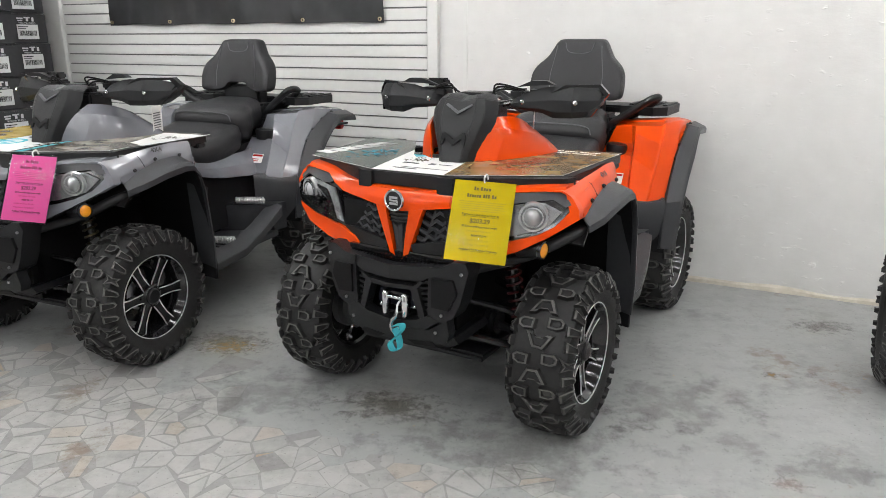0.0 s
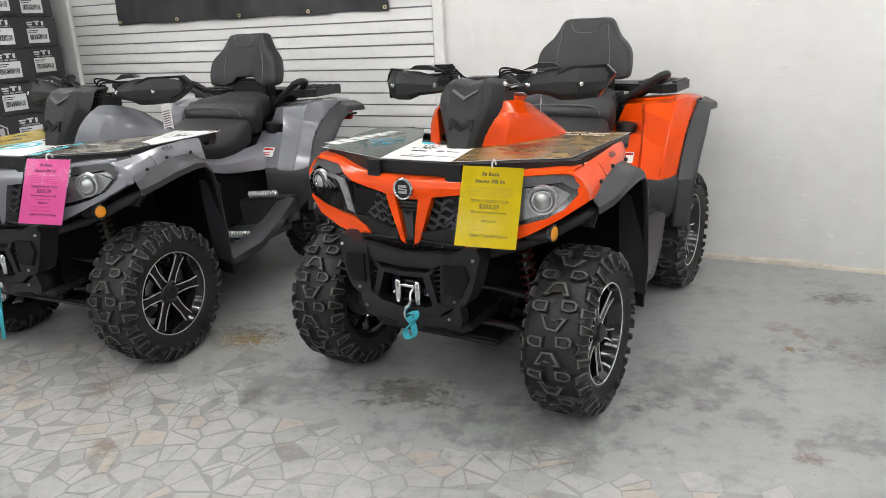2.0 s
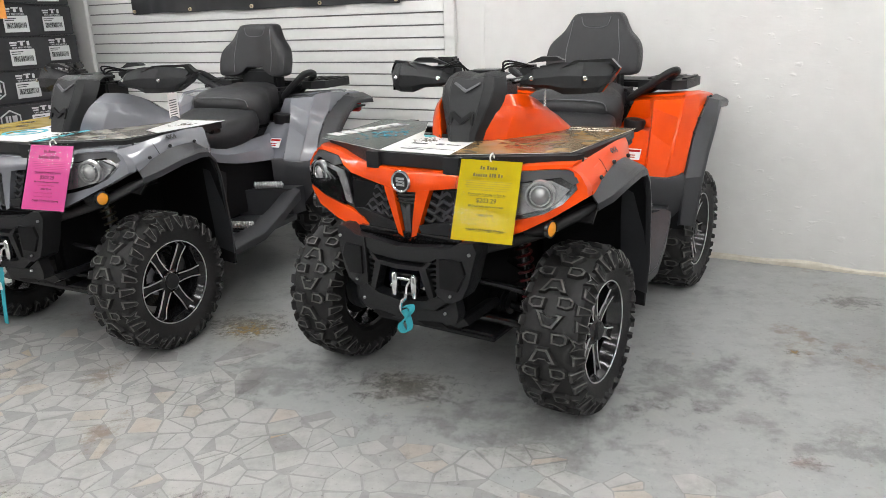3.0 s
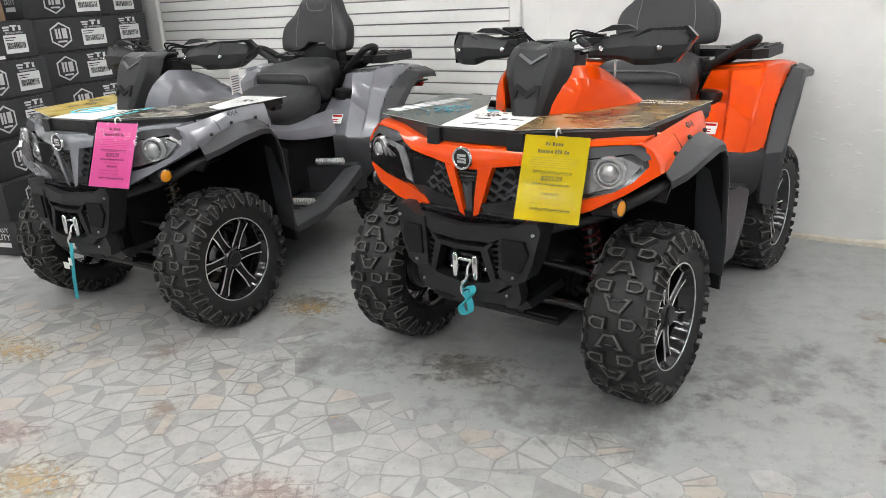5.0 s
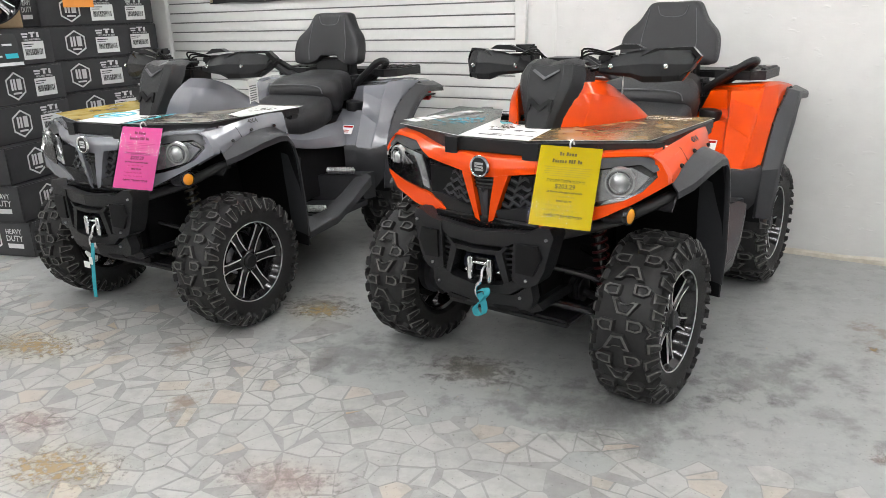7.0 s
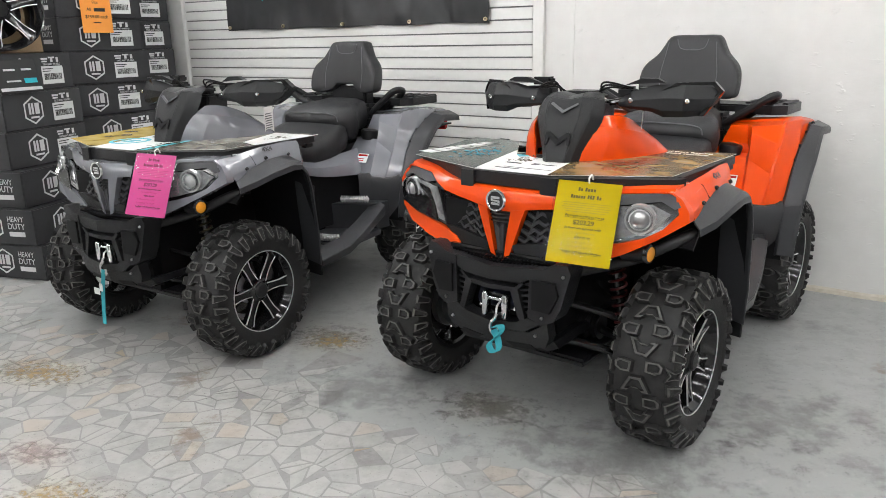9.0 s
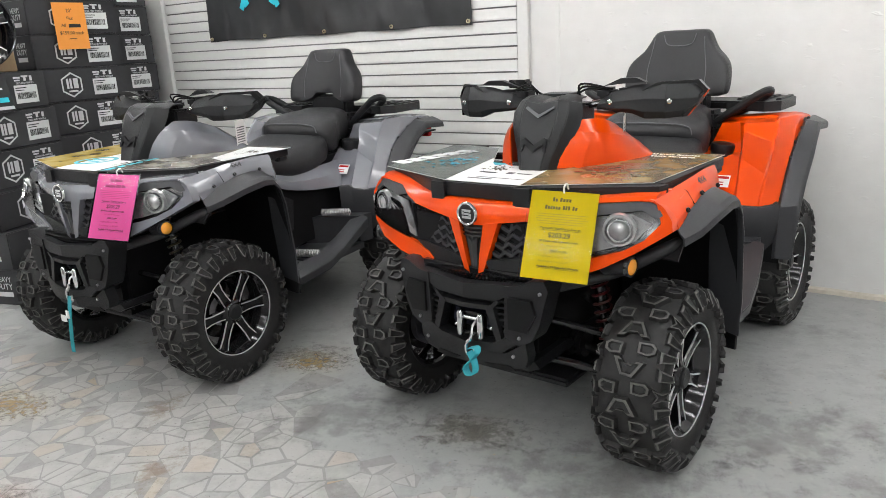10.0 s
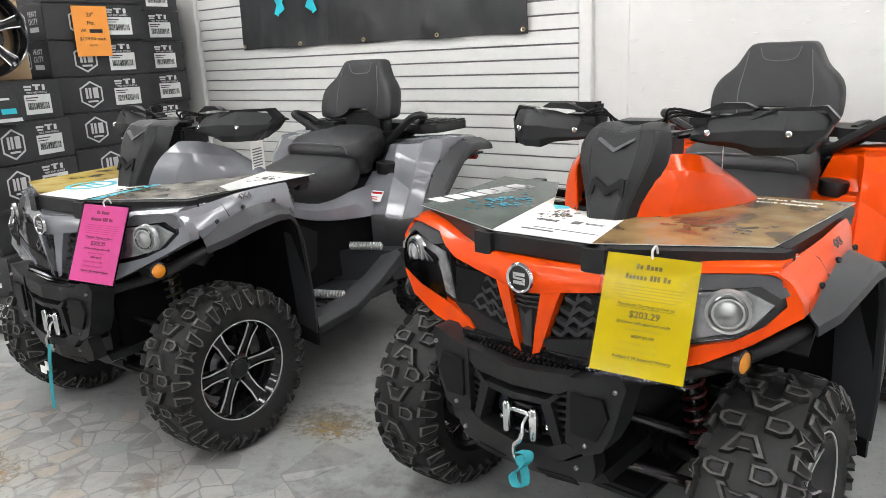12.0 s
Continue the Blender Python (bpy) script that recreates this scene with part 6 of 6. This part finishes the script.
def carton(m, hexed=True):
    """A black printed carton; its base centre is the origin and the printed face looks along -y."""
    top = thing("wheel_carton", m, "black printed cardboard wheel carton with white label, stacked", "box", "stacked wheel cartons")
    h = BOX_W / 2
    part("carton", box(-h, h, -h, h, 0.001, BOX_H, 0.006), CARTON, top)
    face = pose(0, -h - 0.001, BOX_H / 2, 90, 0, 0)
    part("label", bars([(0.16, -0.025, 0.19, 0.115)], face), LABELPAPER, top, "white shipping label with a barcode")
    rng = random.Random(3)
    spec, x = [], 0.085
    while x < 0.235:
        w = rng.choice((0.002, 0.003, 0.005))
        spec.append((x, -0.035, w, 0.04))
        x += w + rng.choice((0.002, 0.004))
    spec += [(0.12, 0.015, 0.09, 0.006), (0.11, 0.0, 0.07, 0.005)]
    part("barcode", bars(spec, face @ pose(0, 0, 0.001)), INK, top)
    # block logo shapes and a line of small type
    part("logo", bars([(0.10, 0.075, 0.055, 0.012), (0.10, 0.058, 0.045, 0.010), (0.165, 0.068, 0.02, 0.03), (0.165, 0.082, 0.055, 0.010), (0.215, 0.068, 0.02, 0.032)], face @ pose(0, 0.005, 0)), CARTON_PRINT, top, "white block logo")
    part("lettering", writing("TIRES AND WHEELS", 0.017, face @ pose(0.16, 0.044, 0)), CARTON_PRINT, top)
    if hexed:
        r = 0.09
        ring = [[((rr * math.sin(math.radians(60 * k))) - 0.1, rr * math.cos(math.radians(60 * k)), z) for k in range(6)] for rr, z in ((r, 0), (r, 0.0006), (r * 0.86, 0.0006), (r * 0.86, 0))]
        ring.append(ring[0])
        hexa = skin(ring, close=True, caps=False)
        part("hexagon_logo", merge(moved(hexa, face), bars([(-0.132, 0.01, 0.016, 0.07), (-0.108, 0.01, 0.016, 0.07), (-0.07, 0.01, 0.036, 0.07), (-0.095, -0.045, 0.07, 0.012)], face)), CARTON_PRINT, top, "white hexagon logo")
    side = pose(-h - 0.001, 0, BOX_H / 2, 90, 0, -90)
    part("side_print", merge(writing("HEAVY", 0.05, side @ pose(0.2, 0.05, 0), squeeze=0.8), writing("DUTY", 0.055, side @ pose(0.2, 0.004, 0), squeeze=0.9), bars([(0.2, -0.045, 0.12, 0.03)], side)), CARTON_PRINT, top)
    ring = [[((rr * math.sin(math.radians(60 * k))) + 0.02, rr * math.cos(math.radians(60 * k)), z) for k in range(6)] for rr, z in ((0.085, 0), (0.085, 0.0006), (0.073, 0.0006), (0.073, 0))]
    ring.append(ring[0])
    part("side_logo", merge(moved(skin(ring, close=True, caps=False), side), bars([(-0.012, 0.01, 0.016, 0.066), (0.012, 0.01, 0.016, 0.066), (0.048, 0.01, 0.034, 0.066), (0.025, -0.042, 0.066, 0.012)], side)), CARTON_PRINT, top)
    return top


def carton_stacks():
    rng = random.Random(2)
    base = None

    def place(corner, az, row, jitter=0.012):
        # corner: foot of the near end of the printed face; az: the way the face runs
        nonlocal base
        a = math.radians(az)
        u, back = Vector((math.cos(a), math.sin(a), 0)), Vector((-math.sin(a), math.cos(a), 0))
        c = Vector(corner) + u * (BOX_W / 2 + rng.uniform(-jitter, jitter)) + back * (BOX_W / 2 + rng.uniform(-jitter, jitter))
        m = pose(c.x, c.y, row * (BOX_H + 0.002), 0, 0, az + rng.uniform(-1, 1))
        if base is None:
            base = carton(m)
        else:
            copy_thing(base, m)

    for row, (x, y) in enumerate(((-3.24, 4.07), (-3.27, 4.07), (-3.33, 4.07), (-3.4, 4.1), (-3.42, 4.12), (-3.46, 4.12))):
        place((x, y, 0), 89, row)
    for row in range(9):
        out = 0.07 if row < 4 else 0.0
        place((-3.65 + out, 4.96, 0), 70.5, row)
        place((-3.92, 5.75, 0), 70.5, row)
    for row in range(8):
        place((-4.56, 4.3, 0), 70.5, row)
    return base


def orange_sign():
    top = thing("price_sign", page((-3.535, 5.23, 1.7), (0.334, 0.943, 0), (0, 0, 1)), "orange paper price sign taped to the cartons", "sign")
    m = Matrix.Translation((0, 0, 0.012)) @ Matrix.Scale(0.8, 4)
    part("card", bars([(0, 0, 0.3, 0.4)], m, 0.001), SIGNORANGE, top)
    p = m @ pose(0, 0, 0.0015)
    bm = merge(writing("20\"", 0.045, p @ pose(0, 0.13, 0)), writing("Fits:", 0.04, p @ pose(0, 0.065, 0)), writing("All", 0.04, p @ pose(-0.07, 0.005, 0)), bars([(0.035, 0.002, 0.11, 0.03)], p), writing("$159.00 each", 0.042, p @ pose(0, -0.06, 0)), bars([(0, -0.11, 0.07, 0.006)], p))
    part("lettering", bm, INK, top)


def show_card():
    """Folded advert card standing on the near carton stack."""
    top = thing("advert_card", pose(-3.425, 4.27, 5 * (BOX_H + 0.002), 0, 0, 82), "folded black and white advert card standing on a carton", "card")
    part("panel", sheet([[(-0.15, -0.05, 0), (0.15, -0.05, 0)], [(-0.15, 0.0, 0.2), (0.15, 0.0, 0.2)], [(-0.15, 0.05, 0), (0.15, 0.05, 0)]], 0.002), INK, top)
    pg = page((0, -0.03, 0.09), (1, 0, 0), (0, 0.05, 0.2))
    part("print", bars([(-0.05, 0.05, 0.08, 0.012), (0.07, 0.05, 0.07, 0.012), (-0.04, -0.02, 0.1, 0.01), (0, -0.07, 0.29, 0.02)], pg), CARTON_PRINT, top)
    part("emblem", bars([(0.08, -0.02, 0.09, 0.03)], pg), CYAN, top)


def display_wheel():
    """Bare alloy wheel leaning on a carton backing, on the near stack."""
    z = 6 * (BOX_H + 0.002)
    top = thing("wheel_display", pose(-3.75, 4.5, z, 0, 0, 65), "black alloy display wheel on a brown cardboard backing", "wheel display")
    part("cardboard_backing", moved(box(-0.33, 0.33, -0.02, 0.02, 0, 0.62, 0.004), pose(0, 0.1, 0, -6)), KRAFT, top, "plain brown cardboard")
    turn = pose(0, -0.06, 0.27, -6) @ pose(0, 0, 0, 0, 0, -90)
    part("rim", moved(rim_mesh(1.36), turn), GLOSSBLACK, top)
    part("spoke_trim", moved(rim_face_mesh(1.36, False), turn), STEEL, top)


def stain(name, colour, dense, grain):
    """Dirt, in the dark kind with painted shade, that thins out in specks towards its edge; the mesh is a disc of
    radius 1.
    """
    m = bpy.data.materials.new(name)
    m.use_nodes = True
    n, l = m.node_tree.nodes, m.node_tree.links
    bs = n["Principled BSDF"]
    bs.inputs["Base Color"].default_value, bs.inputs["Roughness"].default_value = rgb(colour), 0.6
    tc, geo = n.new("ShaderNodeTexCoord"), n.new("ShaderNodeNewGeometry")
    far = n.new("ShaderNodeVectorMath")
    far.operation = "LENGTH"
    tx = n.new("ShaderNodeTexNoise")
    tx.inputs["Scale"].default_value, tx.inputs["Detail"].default_value, tx.inputs["Roughness"].default_value = grain, 8, 0.7
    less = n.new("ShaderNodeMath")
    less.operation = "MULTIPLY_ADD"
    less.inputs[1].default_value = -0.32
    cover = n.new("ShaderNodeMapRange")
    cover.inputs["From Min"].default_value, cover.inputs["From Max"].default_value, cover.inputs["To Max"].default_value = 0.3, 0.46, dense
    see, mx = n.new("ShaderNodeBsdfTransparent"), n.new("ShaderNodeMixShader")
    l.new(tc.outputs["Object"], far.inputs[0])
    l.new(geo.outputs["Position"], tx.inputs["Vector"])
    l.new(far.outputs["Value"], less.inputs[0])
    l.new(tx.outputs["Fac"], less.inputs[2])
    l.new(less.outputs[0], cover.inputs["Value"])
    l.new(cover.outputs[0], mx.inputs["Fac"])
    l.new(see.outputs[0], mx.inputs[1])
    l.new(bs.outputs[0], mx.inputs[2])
    l.new(mx.outputs[0], n["Material Output"].inputs["Surface"])
    return m


def floor_stains():
    kinds = {"brown": (stain("brown_dirt", (0.2, 0.16, 0.11), 0.4, 16), "patchy brown dirt stain on the grey floor"),
             "ochre": (stain("ochre_old_paint", (0.52, 0.38, 0.18), 0.5, 34), "flecks of ochre old paint on the floor"),
             # dark kind: grime together with painted-in shade near the bikes
             "dark": (stain("grime_and_shade", (0.11, 0.108, 0.104), 0.22, 9), "dark patch of grimy scuffs and painted shade on the grey floor"),
             "red": (stain("red_old_paint", (0.48, 0.28, 0.22), 0.35, 30), "faded red paint flecks on the floor")}
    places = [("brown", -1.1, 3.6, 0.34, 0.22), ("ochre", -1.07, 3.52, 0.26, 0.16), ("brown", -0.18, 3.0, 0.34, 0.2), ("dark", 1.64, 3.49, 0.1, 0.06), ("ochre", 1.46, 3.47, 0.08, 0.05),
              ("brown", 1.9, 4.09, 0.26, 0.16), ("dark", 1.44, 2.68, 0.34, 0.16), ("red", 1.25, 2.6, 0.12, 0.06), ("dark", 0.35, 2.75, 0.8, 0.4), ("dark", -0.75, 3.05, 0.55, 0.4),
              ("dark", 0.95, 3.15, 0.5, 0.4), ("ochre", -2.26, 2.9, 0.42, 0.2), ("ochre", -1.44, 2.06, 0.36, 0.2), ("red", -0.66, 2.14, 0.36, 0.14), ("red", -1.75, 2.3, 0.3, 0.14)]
    meshes = {}
    for i, (kind, x, y, rx, ry) in enumerate(places):
        look_, label = kinds[kind]
        if kind not in meshes:
            bm = bmesh.new()
            bmesh.ops.create_circle(bm, cap_ends=True, segments=24, radius=1)
            ob = part("floor_stain", bm, look_)
            meshes[kind] = ob.data
        else:
            ob = new("floor_stain", meshes[kind])
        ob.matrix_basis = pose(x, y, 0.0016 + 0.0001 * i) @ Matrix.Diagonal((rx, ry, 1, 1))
        tagged(ob, label, "floor stain", "floor stains", "structure")


floor_stains()
carton_stacks()
orange_sign()
show_card()
display_wheel()
crazy_paving()
